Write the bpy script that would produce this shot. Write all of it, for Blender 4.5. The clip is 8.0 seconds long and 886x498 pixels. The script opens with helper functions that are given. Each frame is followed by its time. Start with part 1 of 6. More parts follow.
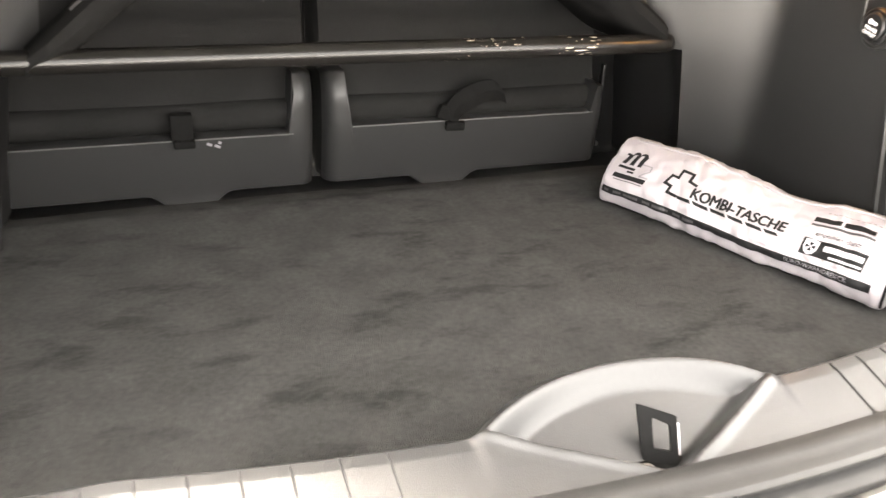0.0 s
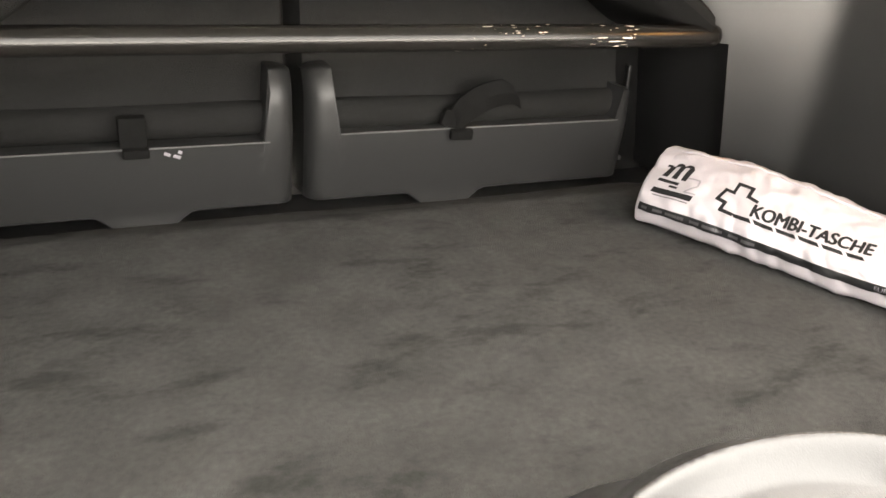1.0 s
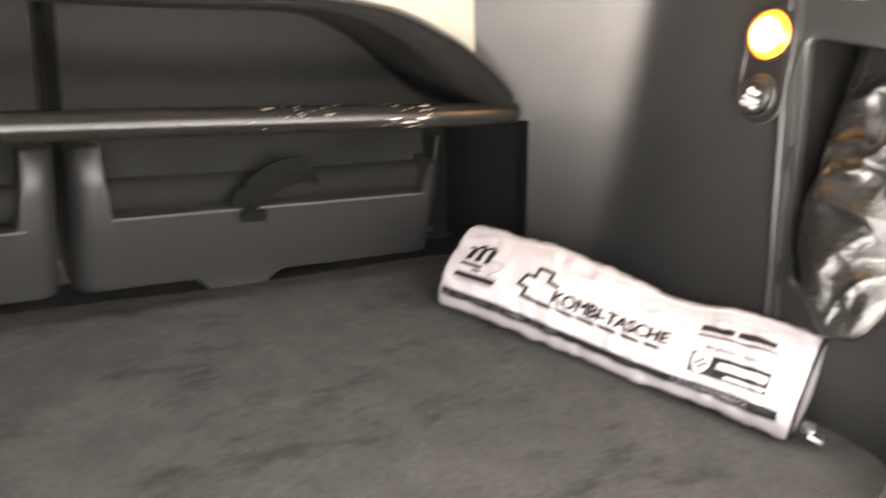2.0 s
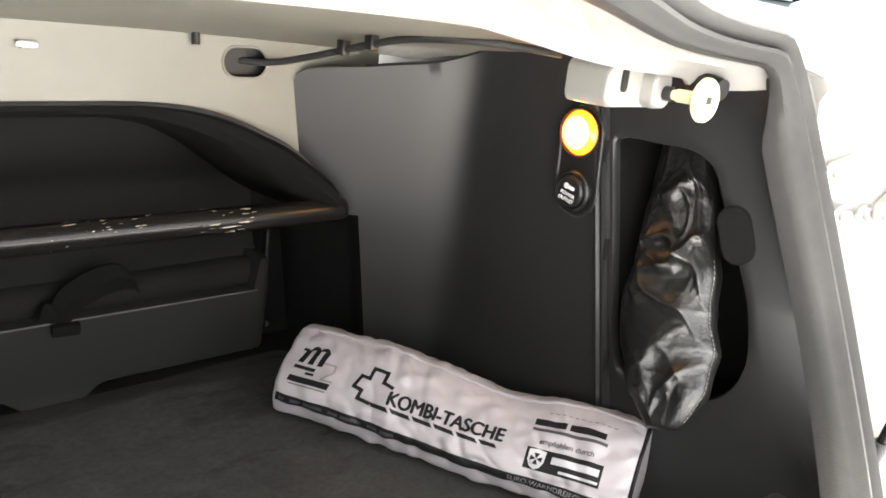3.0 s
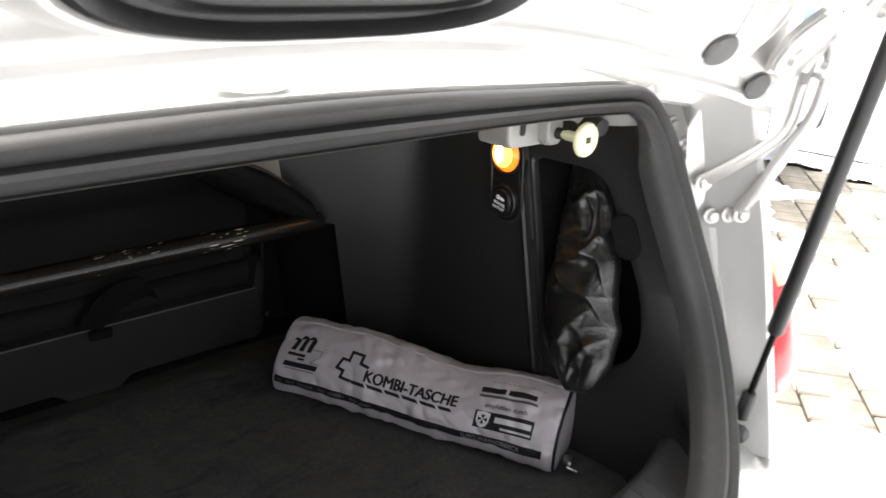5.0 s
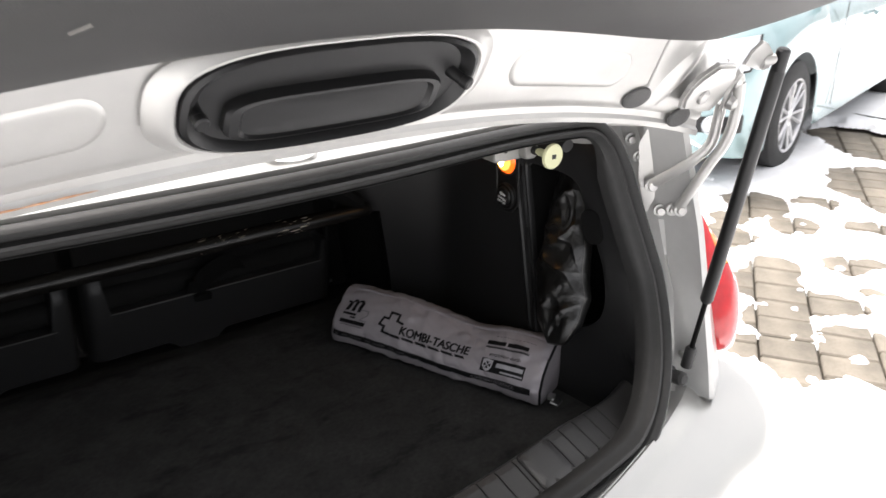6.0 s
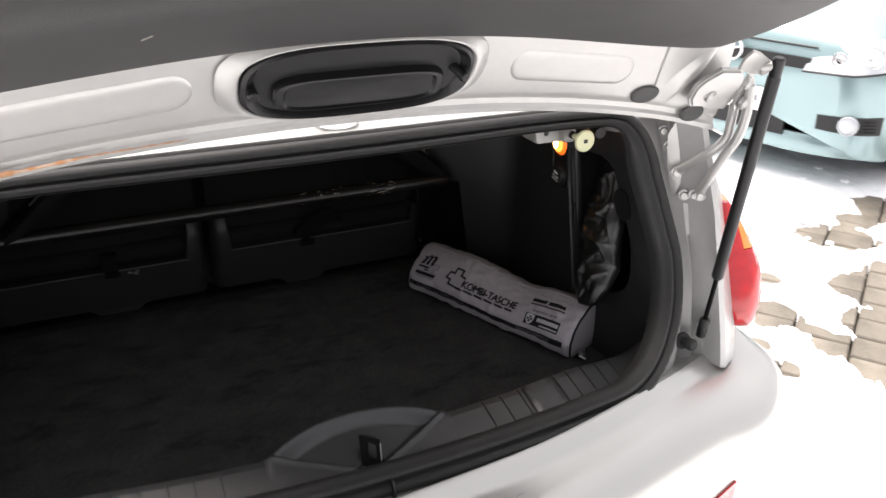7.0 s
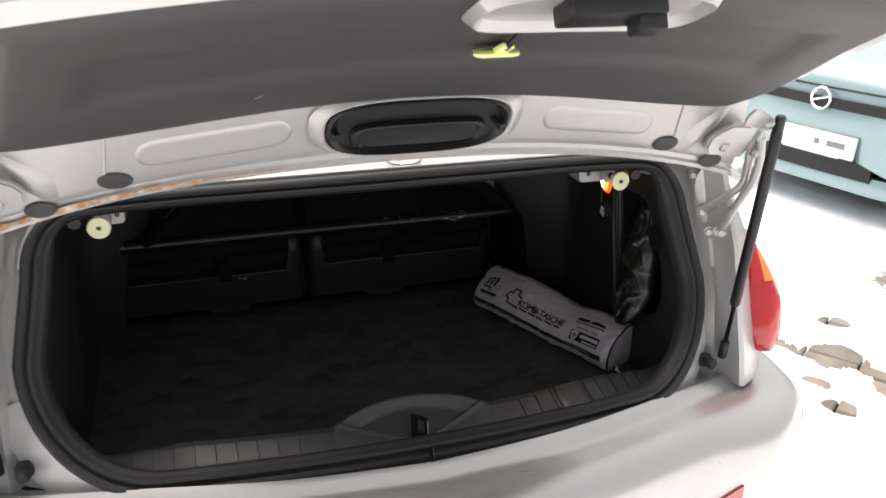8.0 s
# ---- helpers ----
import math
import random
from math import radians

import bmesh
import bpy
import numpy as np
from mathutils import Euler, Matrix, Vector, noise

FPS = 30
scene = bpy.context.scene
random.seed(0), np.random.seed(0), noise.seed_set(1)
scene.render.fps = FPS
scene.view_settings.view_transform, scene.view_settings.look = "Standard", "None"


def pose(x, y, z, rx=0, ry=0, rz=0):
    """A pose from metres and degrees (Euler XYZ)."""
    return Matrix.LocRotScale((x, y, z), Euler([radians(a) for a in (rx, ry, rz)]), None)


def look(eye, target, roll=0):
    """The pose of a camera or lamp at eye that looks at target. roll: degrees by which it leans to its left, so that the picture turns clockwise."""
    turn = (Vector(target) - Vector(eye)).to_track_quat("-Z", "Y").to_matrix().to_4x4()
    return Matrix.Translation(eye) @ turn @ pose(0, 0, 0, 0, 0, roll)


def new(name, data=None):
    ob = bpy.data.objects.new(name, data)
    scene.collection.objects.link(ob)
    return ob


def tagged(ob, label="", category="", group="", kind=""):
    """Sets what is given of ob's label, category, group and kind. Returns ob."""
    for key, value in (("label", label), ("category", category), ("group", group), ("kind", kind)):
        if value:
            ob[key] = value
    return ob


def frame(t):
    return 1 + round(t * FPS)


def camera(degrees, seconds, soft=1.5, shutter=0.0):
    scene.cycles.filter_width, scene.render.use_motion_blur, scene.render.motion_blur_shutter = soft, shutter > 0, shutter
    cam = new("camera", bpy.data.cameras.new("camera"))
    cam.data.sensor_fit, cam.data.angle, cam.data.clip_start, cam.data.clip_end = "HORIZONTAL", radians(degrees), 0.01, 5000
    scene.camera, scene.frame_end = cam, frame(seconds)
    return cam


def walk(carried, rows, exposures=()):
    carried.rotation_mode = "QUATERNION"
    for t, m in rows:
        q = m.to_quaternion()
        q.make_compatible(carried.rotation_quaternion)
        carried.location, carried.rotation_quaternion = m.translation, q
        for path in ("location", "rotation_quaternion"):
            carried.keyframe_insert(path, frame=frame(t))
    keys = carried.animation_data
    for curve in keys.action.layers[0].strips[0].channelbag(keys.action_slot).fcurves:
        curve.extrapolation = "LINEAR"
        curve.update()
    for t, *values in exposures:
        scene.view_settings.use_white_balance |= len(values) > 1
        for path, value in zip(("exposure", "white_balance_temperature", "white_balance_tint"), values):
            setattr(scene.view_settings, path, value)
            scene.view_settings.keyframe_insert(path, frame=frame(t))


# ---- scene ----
cam = camera(56.0, 8.0, 1.5, 0.5)
PATH = [
    (0, (-0.372, -0.426, 1.146), (0.307, 1.23, 0.256), 3.6),
    (0.5, (-0.342, -0.299, 1.052), (0.38, 1.373, 0.227), 3.8),
    (1, (-0.341, -0.22, 1.041), (0.411, 1.443, 0.223), 4.1),
    (1.5, (-0.31, -0.175, 1.051), (0.562, 1.441, 0.259), 5.5),
    (2, (-0.231, -0.166, 1.089), (0.833, 1.366, 0.367), 6.6),
    (2.2, (-0.212, -0.165, 1.102), (0.946, 1.322, 0.434), 7.1),
    (3.5, (-0.176, -0.155, 1.152), (1.18, 1.202, 0.587), 6.0),
    (4, (-0.182, -0.164, 1.152), (1.173, 1.19, 0.577), 5.6),
    (4.5, (-0.2, -0.22, 1.195), (1.133, 1.136, 0.576), 4.6),
    (5, (-0.257, -0.341, 1.287), (1.037, 1.021, 0.6), 3.1),
    (5.2, (-0.285, -0.402, 1.31), (1.0, 0.965, 0.617), 2.8),
    (6.3, (-0.381, -0.733, 1.493), (0.638, 0.782, 0.679), 0.4),
    (6.5, (-0.373, -0.788, 1.504), (0.585, 0.761, 0.679), 0.4),
    (7, (-0.34, -0.966, 1.523), (0.443, 0.679, 0.698), 0.9),
    (7.5, (-0.325, -1.131, 1.566), (0.292, 0.592, 0.761), 0.7),
    (8, (-0.353, -1.257, 1.604), (0.209, 0.511, 0.857), 0.6),
]
EXPOSURES = [(0.0, 4.68, 7450, 10), (0.5, 4.5, 7550, 9), (1.0, 4.62, 7650, 9), (1.5, 4.8, 7550, 10), (2.2, 4.6, 7500, 11), (3.3, 3.2, 6800, 7), (4.0, 3.1, 6700, 7), (4.5, 2.8, 6680, 8), (5.0, 1.85, 6600, 9), (6.3, 1.05, 6600, 11), (7.0, 0.87, 6650, 12), (8.0, 0.52, 6650, 12)]
walk(cam, [(t, look(eye, target, roll)) for t, eye, target, roll in PATH], EXPOSURES)

# ---- daylight ----
SUN_ELEVATION, SUN_TURN = 68.0, 352.0
world = bpy.data.worlds.new("sky")
scene.world = world
world.use_nodes = True
sky = world.node_tree.nodes.new("ShaderNodeTexSky")
sky.sky_type, sky.sun_disc = "NISHITA", False
sky.sun_elevation, sky.sun_rotation = radians(SUN_ELEVATION), radians(SUN_TURN)
sky.air_density, sky.dust_density, sky.ozone_density = 0.45, 9.0, 0.0
haze = world.node_tree.nodes.new("ShaderNodeHueSaturation")
haze.inputs["Saturation"].default_value = 0.4
world.node_tree.links.new(sky.outputs[0], haze.inputs["Color"])
cloud = world.node_tree.nodes.new("ShaderNodeMix")
cloud.data_type = "RGBA"
cloud.inputs["Factor"].default_value, cloud.inputs["B"].default_value = 0.7, (1.25, 1.26, 1.28, 1)
world.node_tree.links.new(haze.outputs[0], cloud.inputs["A"])
world.node_tree.links.new(cloud.outputs["Result"], world.node_tree.nodes["Background"].inputs[0])
world.node_tree.nodes["Background"].inputs[1].default_value = 0.54
sun = new("sun", bpy.data.lights.new("sun", "SUN"))
sun.data.energy, sun.data.angle, sun.data.color = 0.8, radians(24), (1.0, 0.97, 0.93)
sun.matrix_world = pose(0, 0, 8, 90 - SUN_ELEVATION, 0, 180 - SUN_TURN)


# ---- materials ----
def material(name, colour, rough=0.5, metal=0.0, vary=0.15, size=40.0, fine=400.0, bump=0.15, coat=0.0, second=None, patch=3.0, spec=0.5):
    """A surface with colour variation at two scales, uneven gloss and a fine relief. second: a colour mixed in as broad stains."""
    m = bpy.data.materials.new(name)
    m.use_nodes = True
    n, l = m.node_tree.nodes, m.node_tree.links
    b = n["Principled BSDF"]
    at = n.new("ShaderNodeTexCoord").outputs["Object"]
    broad, grain = n.new("ShaderNodeTexNoise"), n.new("ShaderNodeTexNoise")
    for tex, scale, detail in ((broad, patch, 6), (grain, size, 4)):
        tex.inputs["Scale"].default_value, tex.inputs["Detail"].default_value = scale, detail
        l.new(at, tex.inputs["Vector"])
    ramp = n.new("ShaderNodeMapRange")
    ramp.inputs[1].default_value, ramp.inputs[2].default_value = 0.35, 0.7
    l.new(broad.outputs["Fac"], ramp.inputs[0])
    stain = n.new("ShaderNodeMix")
    stain.data_type = "RGBA"
    stain.inputs["A"].default_value = (*colour, 1)
    stain.inputs["B"].default_value = (*(second or [c * (1 - vary) for c in colour]), 1)
    l.new(ramp.outputs[0], stain.inputs["Factor"])
    hue = n.new("ShaderNodeHueSaturation")
    value = n.new("ShaderNodeMapRange")
    value.inputs[3].default_value, value.inputs[4].default_value = 1 - vary, 1 + vary
    l.new(grain.outputs["Fac"], value.inputs[0])
    l.new(value.outputs[0], hue.inputs["Value"])
    l.new(stain.outputs["Result"], hue.inputs["Color"])
    l.new(hue.outputs[0], b.inputs["Base Color"])
    gloss = n.new("ShaderNodeMapRange")
    gloss.inputs[3].default_value, gloss.inputs[4].default_value = max(0.02, rough * 0.8), min(1, rough * 1.2)
    l.new(broad.outputs["Fac"], gloss.inputs[0])
    l.new(gloss.outputs[0], b.inputs["Roughness"])
    b.inputs["Metallic"].default_value, b.inputs["Coat Weight"].default_value = metal, coat
    b.inputs["Specular IOR Level"].default_value = spec
    if bump:
        relief, tex = n.new("ShaderNodeBump"), n.new("ShaderNodeTexNoise")
        tex.inputs["Scale"].default_value, tex.inputs["Detail"].default_value = fine, 3
        relief.inputs["Strength"].default_value, relief.inputs["Distance"].default_value = bump, 0.002
        l.new(at, tex.inputs["Vector"])
        l.new(tex.outputs["Fac"], relief.inputs["Height"])
        l.new(relief.outputs[0], b.inputs["Normal"])
    return m


def glowing(name, colour, strength):
    m = bpy.data.materials.new(name)
    m.use_nodes = True
    b = m.node_tree.nodes["Principled BSDF"]
    b.inputs["Base Color"].default_value, b.inputs["Roughness"].default_value = (*colour, 1), 0.2
    b.inputs["Emission Color"].default_value, b.inputs["Emission Strength"].default_value = (*colour, 1), strength
    return m


SILVER = material("silver paint", (0.42, 0.415, 0.398), 0.30, 0.75, 0.05, 900, 1200, 0.03, 0.6)
INNER_PAINT = material("inner silver paint", (0.40, 0.395, 0.38), 0.34, 0.4, 0.05, 60, 600, 0.04, 0.3)
PRIMER = material("beige sheet metal", (0.155, 0.151, 0.128), 0.5, 0.0, 0.06, 30, 500, 0.04)
GREY_PLASTIC = material("dark grey trim", (0.0155, 0.0156, 0.016), 0.42, 0.0, 0.08, 300, 900, 0.10, 0, None, 3.0, 0.34)
# the car's silver again, lightened so that daylight on the jamb is in its colour
LIGHTENED_JAMB = material("silver paint lightened for the jamb", (0.43, 0.43, 0.42), 0.36, 0.3, 0.05, 60, 600, 0.04, 0.4)
LID_PLASTIC = material("lid trim", (0.034, 0.0336, 0.0331), 0.6, 0.0, 0.1, 200, 700, 0.3)
BLACK_PLASTIC = material("black plastic", (0.008, 0.008, 0.0083), 0.42, 0.0, 0.15, 200, 900, 0.2, 0, None, 3.0, 0.36)
SILL_PLASTIC = material("sill plastic", (0.028, 0.028, 0.0287), 0.36, 0.0, 0.12, 200, 900, 0.15, 0, None, 3.0, 0.50)
RUBBER = material("rubber", (0.024, 0.0239, 0.0238), 0.58, 0.0, 0.2, 80, 500, 0.12, 0, None, 3.0, 0.22)
FELT = material("black felt", (0.006, 0.006, 0.006), 0.95, 0.0, 0.25, 120, 900, 0.8, 0, None, 6.0, 0.1)
FABRIC = material("seat back cloth", (0.011, 0.011, 0.0109), 0.9, 0.0, 0.2, 150, 700, 0.6, 0, None, 6.0, 0.12)
STEEL = material("bright steel", (0.55, 0.55, 0.55), 0.28, 1.0, 0.1, 60, 300, 0.1)
GALVANISED = material("zinc-plated steel", (0.62, 0.62, 0.60), 0.38, 0.8, 0.1, 50, 300, 0.1)
STRIKER_BLACK = material("black striker steel", (0.004, 0.004, 0.004), 0.5, 0.0, 0.2, 60, 300, 0.1, 0, None, 3.0, 0.06)
CREAM_PLASTIC = material("pale yellow plastic", (0.55, 0.55, 0.34), 0.4, 0.0, 0.06, 60, 300, 0.05)
GLOW_PLASTIC = material("yellow-green plastic", (0.72, 0.78, 0.30), 0.4, 0.0, 0.06, 60, 300, 0.05)
WHITE_BRACKET = material("pale painted bracket", (0.23, 0.228, 0.216), 0.35, 0.2, 0.05, 60, 300, 0.05)
SILVER_CLOTH = material("silver-grey nylon", (0.38, 0.355, 0.376), 0.42, 0.18, 0.035, 120, 1500, 0.25, 0, None, 14.0)
PRINT = material("black print", (0.008, 0.008, 0.009), 0.55, 0.0, 0.2, 300, 900, 0.05, 0, None, 3.0, 0.2)
PALE_PRINT = material("silver print", (0.45, 0.44, 0.47), 0.5, 0.1, 0.1, 300, 900, 0.05)
DULL_PRINT = material("worn black print", (0.045, 0.043, 0.047), 0.5, 0.05, 0.25, 300, 900, 0.05)
GREY_PRINT = material("grey print", (0.22, 0.21, 0.23), 0.5, 0.1, 0.1, 300, 900, 0.05)
LEATHER = material("black synthetic leather", (0.009, 0.009, 0.0088), 0.31, 0.0, 0.08, 120, 420, 0.25, 0, None, 3.0, 0.62)
PALE_EDGE = material("pale plastic edge", (0.10, 0.10, 0.10), 0.5, 0.0, 0.3, 60, 300, 0.1)
THREAD = material("pale stitching", (0.22, 0.21, 0.19), 0.8, 0.0, 0.2, 400, 900, 0.2)
RED_LENS = material("red lens", (0.44, 0.004, 0.008), 0.10, 0.0, 0.35, 45, 700, 0.12, 0.4)
AMBER_LENS = material("amber lens", (0.65, 0.20, 0.010), 0.1, 0.0, 0.15, 220, 700, 0.25, 1.0)
LAMP_GLOW = glowing("lit warm lamp glass", (1.0, 0.14, 0.012), 0.75)
BULB_GLOW = glowing("lit bulb", (1.0, 0.52, 0.15), 34.0)
REFLECTOR_GLOW = glowing("lit lamp reflector", (1.0, 0.46, 0.09), 0.85)
RUST = material("rusty edge", (0.32, 0.13, 0.04), 0.85, 0.0, 0.4, 150, 400, 0.6, 0, (0.5, 0.42, 0.34), 60)
TEAL = material("light turquoise paint", (0.23, 0.325, 0.335), 0.22, 0.4, 0.04, 900, 900, 0.02, 0.8)
CHROME = material("chrome", (0.8, 0.8, 0.8), 0.08, 1.0, 0.03, 30, 300, 0.0)
LAMP_CLEAR = material("clear lamp cover", (0.56, 0.58, 0.60), 0.10, 0.2, 0.2, 30, 300, 0.02, 1.0)
DARK_GLASS = material("dark window glass", (0.02, 0.024, 0.026), 0.05, 0.0, 0.1, 5, 300, 0.0, 0.5)
TYRE = material("tyre", (0.02, 0.02, 0.02), 0.8, 0.0, 0.2, 60, 300, 0.3)
ALLOY = material("alloy wheel", (0.55, 0.55, 0.56), 0.3, 0.8, 0.08, 60, 300, 0.03)
PLATE_WHITE = material("white plate", (0.75, 0.75, 0.74), 0.35, 0.0, 0.05, 60, 300, 0.02)
SNOW = material("snow", (0.86, 0.87, 0.89), 0.8, 0.0, 0.04, 60, 250, 0.6, 0, (0.80, 0.80, 0.81), 6.0, 0.3)
BED = material("wet sand bed", (0.16, 0.14, 0.11), 0.9, 0.0, 0.3, 60, 300, 0.5)


def paver_material():
    m = material("concrete paver", (0.20, 0.174, 0.138), 0.7, 0.0, 0.22, 70, 400, 0.6, 0, (0.105, 0.092, 0.074), 7.0)
    n, l = m.node_tree.nodes, m.node_tree.links
    b, info = n["Principled BSDF"], n.new("ShaderNodeObjectInfo")
    before = b.inputs["Base Color"].links[0].from_socket
    shade, scale = n.new("ShaderNodeHueSaturation"), n.new("ShaderNodeMapRange")
    scale.inputs[3].default_value, scale.inputs[4].default_value = 0.82, 1.15
    l.new(info.outputs["Random"], scale.inputs[0])
    l.new(scale.outputs[0], shade.inputs["Value"])
    l.new(before, shade.inputs["Color"])
    l.new(shade.outputs[0], b.inputs["Base Color"])
    return m


PAVER = paver_material()


def scratched_material():
    """Black tube paint, worn through to bare metal and old filler in streaks along the top."""
    m = material("scratched black paint", (0.007, 0.0065, 0.006), 0.24, 0.0, 0.2, 60, 300, 0.08, 0, None, 3.0, 0.26)
    n, l = m.node_tree.nodes, m.node_tree.links
    b = n["Principled BSDF"]
    before = b.inputs["Base Color"].links[0].from_socket
    at, stretch = n.new("ShaderNodeTexCoord"), n.new("ShaderNodeMapping")
    stretch.inputs["Scale"].default_value = (30, 260, 260)
    l.new(at.outputs["Object"], stretch.inputs["Vector"])
    worn, where = n.new("ShaderNodeTexNoise"), n.new("ShaderNodeTexNoise")
    worn.inputs["Scale"].default_value, worn.inputs["Detail"].default_value = 1.6, 6
    where.inputs["Scale"].default_value, where.inputs["Detail"].default_value = 5.0, 2
    l.new(stretch.outputs[0], worn.inputs["Vector"])
    l.new(at.outputs["Object"], where.inputs["Vector"])
    total = n.new("ShaderNodeMath")
    total.operation = "MULTIPLY"
    l.new(worn.outputs["Fac"], total.inputs[0])
    l.new(where.outputs["Fac"], total.inputs[1])
    step = n.new("ShaderNodeMapRange")
    step.inputs[1].default_value, step.inputs[2].default_value = 0.384, 0.394
    l.new(total.outputs[0], step.inputs[0])
    mix = n.new("ShaderNodeMix")
    mix.data_type = "RGBA"
    mix.inputs["B"].default_value = (0.42, 0.37, 0.31, 1)
    l.new(step.outputs[0], mix.inputs["Factor"])
    l.new(before, mix.inputs["A"])
    l.new(mix.outputs["Result"], b.inputs["Base Color"])
    return m


SCRATCHED = scratched_material()


def carpet_material():
    """Short felted pile, faded unevenly and marked by dark smears that run along the car."""
    m = material("carpet", (0.050, 0.0498, 0.0488), 0.97, 0.0, 0.42, 150, 700, 1.0, 0, (0.037, 0.0368, 0.0360), 16.0, 0.12)
    n, l = m.node_tree.nodes, m.node_tree.links
    b = n["Principled BSDF"]
    before = b.inputs["Base Color"].links[0].from_socket
    at, stretch = n.new("ShaderNodeTexCoord"), n.new("ShaderNodeMapping")
    stretch.inputs["Scale"].default_value = (9, 21, 1)
    stretch.inputs["Rotation"].default_value = (0, 0, radians(35))
    l.new(at.outputs["Object"], stretch.inputs["Vector"])
    smear, step, dark = n.new("ShaderNodeTexNoise"), n.new("ShaderNodeMapRange"), n.new("ShaderNodeHueSaturation")
    smear.inputs["Scale"].default_value, smear.inputs["Detail"].default_value, smear.inputs["Roughness"].default_value = 1.0, 8, 0.66
    step.inputs[1].default_value, step.inputs[2].default_value = 0.54, 0.65
    step.inputs[3].default_value, step.inputs[4].default_value = 1.0, 0.58
    l.new(stretch.outputs[0], smear.inputs["Vector"])
    l.new(smear.outputs["Fac"], step.inputs[0])
    l.new(step.outputs[0], dark.inputs["Value"])
    l.new(before, dark.inputs["Color"])
    l.new(dark.outputs[0], b.inputs["Base Color"])
    return m


CARPET = carpet_material()


# ---- building helpers ----
BASE = {}


def thing(name, place, label, category, group=""):
    """An Empty at a thing's base, under which its parts hang."""
    ob = new(name)
    ob.empty_display_size = 0.1
    ob.location = place
    BASE[ob] = Matrix.Translation(place)
    return tagged(ob, label, category, group)


def part(name, bm, mat, parent, label="", smooth=True, weld=True, crease=38):
    """Links a bmesh, in the world's metres, as one mesh under a thing or a part."""
    if weld:
        bmesh.ops.remove_doubles(bm, verts=bm.verts, dist=1e-5)
        bmesh.ops.recalc_face_normals(bm, faces=bm.faces)
    data = bpy.data.meshes.new(name)
    bm.to_mesh(data)
    bm.free()
    data.materials.append(mat)
    if smooth:
        data.shade_smooth()
    ob = new(name, data)
    if parent is not None:
        ob.parent = parent
        ob.matrix_parent_inverse = BASE.get(parent, Matrix.Identity(4)).inverted()
    if label:
        tagged(ob, label)
    if smooth:
        data.set_sharp_from_angle(angle=radians(crease))
    return ob


def loft(rows, round_rows=False, round_cols=False, thick=None, caps=False):
    """A sheet through rows of points. round_*: the last row or column joins the first. thick: the way to its other side."""
    bm = bmesh.new()
    n, m = len(rows), len(rows[0])

    def quads(grid, turn):
        for i in range(n if round_rows else n - 1):
            for j in range(m if round_cols else m - 1):
                quad = [grid[i][j], grid[(i + 1) % n][j], grid[(i + 1) % n][(j + 1) % m], grid[i][(j + 1) % m]]
                if len({v.co.to_tuple(6) for v in quad}) > 2:
                    bm.faces.new(quad[::-1] if turn else quad)

    grid = [[bm.verts.new(p) for p in row] for row in rows]
    quads(grid, False)
    if caps:
        bm.faces.new(grid[0])
        bm.faces.new(grid[-1][::-1])
    if thick:
        back = [[bm.verts.new(Vector(p) + Vector(thick)) for p in row] for row in rows]
        quads(back, True)
        rims = []
        if not round_rows:
            rims += [(grid[k], back[k]) for k in (0, -1)]
        if not round_cols:
            rims += [([r[k] for r in grid], [r[k] for r in back]) for k in (0, -1)]
        for near, far in rims:
            for k in range(len(near) - 1):
                if len({v.co.to_tuple(6) for v in (near[k], near[k + 1], far[k + 1], far[k])}) > 2:
                    bm.faces.new((near[k], near[k + 1], far[k + 1], far[k]))
    return bm


def smooth_line(points, steps=8, closed=False):
    """A smooth curve through the given points."""
    pts = [Vector(p) for p in points]
    n, out = len(pts), []
    for i in range(n if closed else n - 1):
        a, b, c, d = (pts[k % n] if closed else pts[min(max(k, 0), n - 1)] for k in (i - 1, i, i + 1, i + 2))
        for s in range(steps):
            t = s / steps
            out.append(0.5 * (2 * b + (c - a) * t + (2 * a - 5 * b + 4 * c - d) * t * t + (3 * b - a - 3 * c + d) * t * t * t))
    return out if closed else out + [pts[-1]]


def tube(points, radius, sides=12, closed=False, taper=None):
    """A round bar along points."""
    pts = [Vector(p) for p in points]
    rows, up = [], Vector((0.3, 0.2, 0.93)).normalized()
    n = len(pts)
    for i, p in enumerate(pts):
        ahead = (pts[(i + 1) % n] - pts[i - 1]) if closed else (pts[min(i + 1, n - 1)] - pts[max(i - 1, 0)])
        ahead.normalize()
        side = ahead.cross(up)
        if side.length < 0.05:
            side = ahead.cross(Vector((1, 0, 0)))
        side.normalize()
        up = side.cross(ahead).normalized()
        r = radius * (taper[i] if taper else 1)
        rows.append([p + r * (math.cos(a) * side + math.sin(a) * up) for a in (2 * math.pi * k / sides for k in range(sides))])
    return loft(rows, closed, True, caps=not closed)


def turned(profile, m, sides=28):
    """A body turned round its z axis from (radius, height) pairs, at the pose m."""
    rows = [[m @ Vector((r * math.cos(2 * math.pi * k / sides), r * math.sin(2 * math.pi * k / sides), h)) for k in range(sides)] for r, h in profile]
    bm = loft(rows, False, True)
    return bm


def block(centre, size, bevel=0.004, m=None, segments=2):
    bm = bmesh.new()
    bmesh.ops.create_cube(bm, size=1)
    bmesh.ops.scale(bm, vec=size, verts=bm.verts)
    if bevel:
        bmesh.ops.bevel(bm, geom=bm.edges[:] + bm.verts[:], offset=bevel, segments=segments, affect="EDGES", profile=0.6)
    bmesh.ops.transform(bm, matrix=Matrix.Translation(centre) @ (m or Matrix.Identity(4)), verts=bm.verts)
    return bm


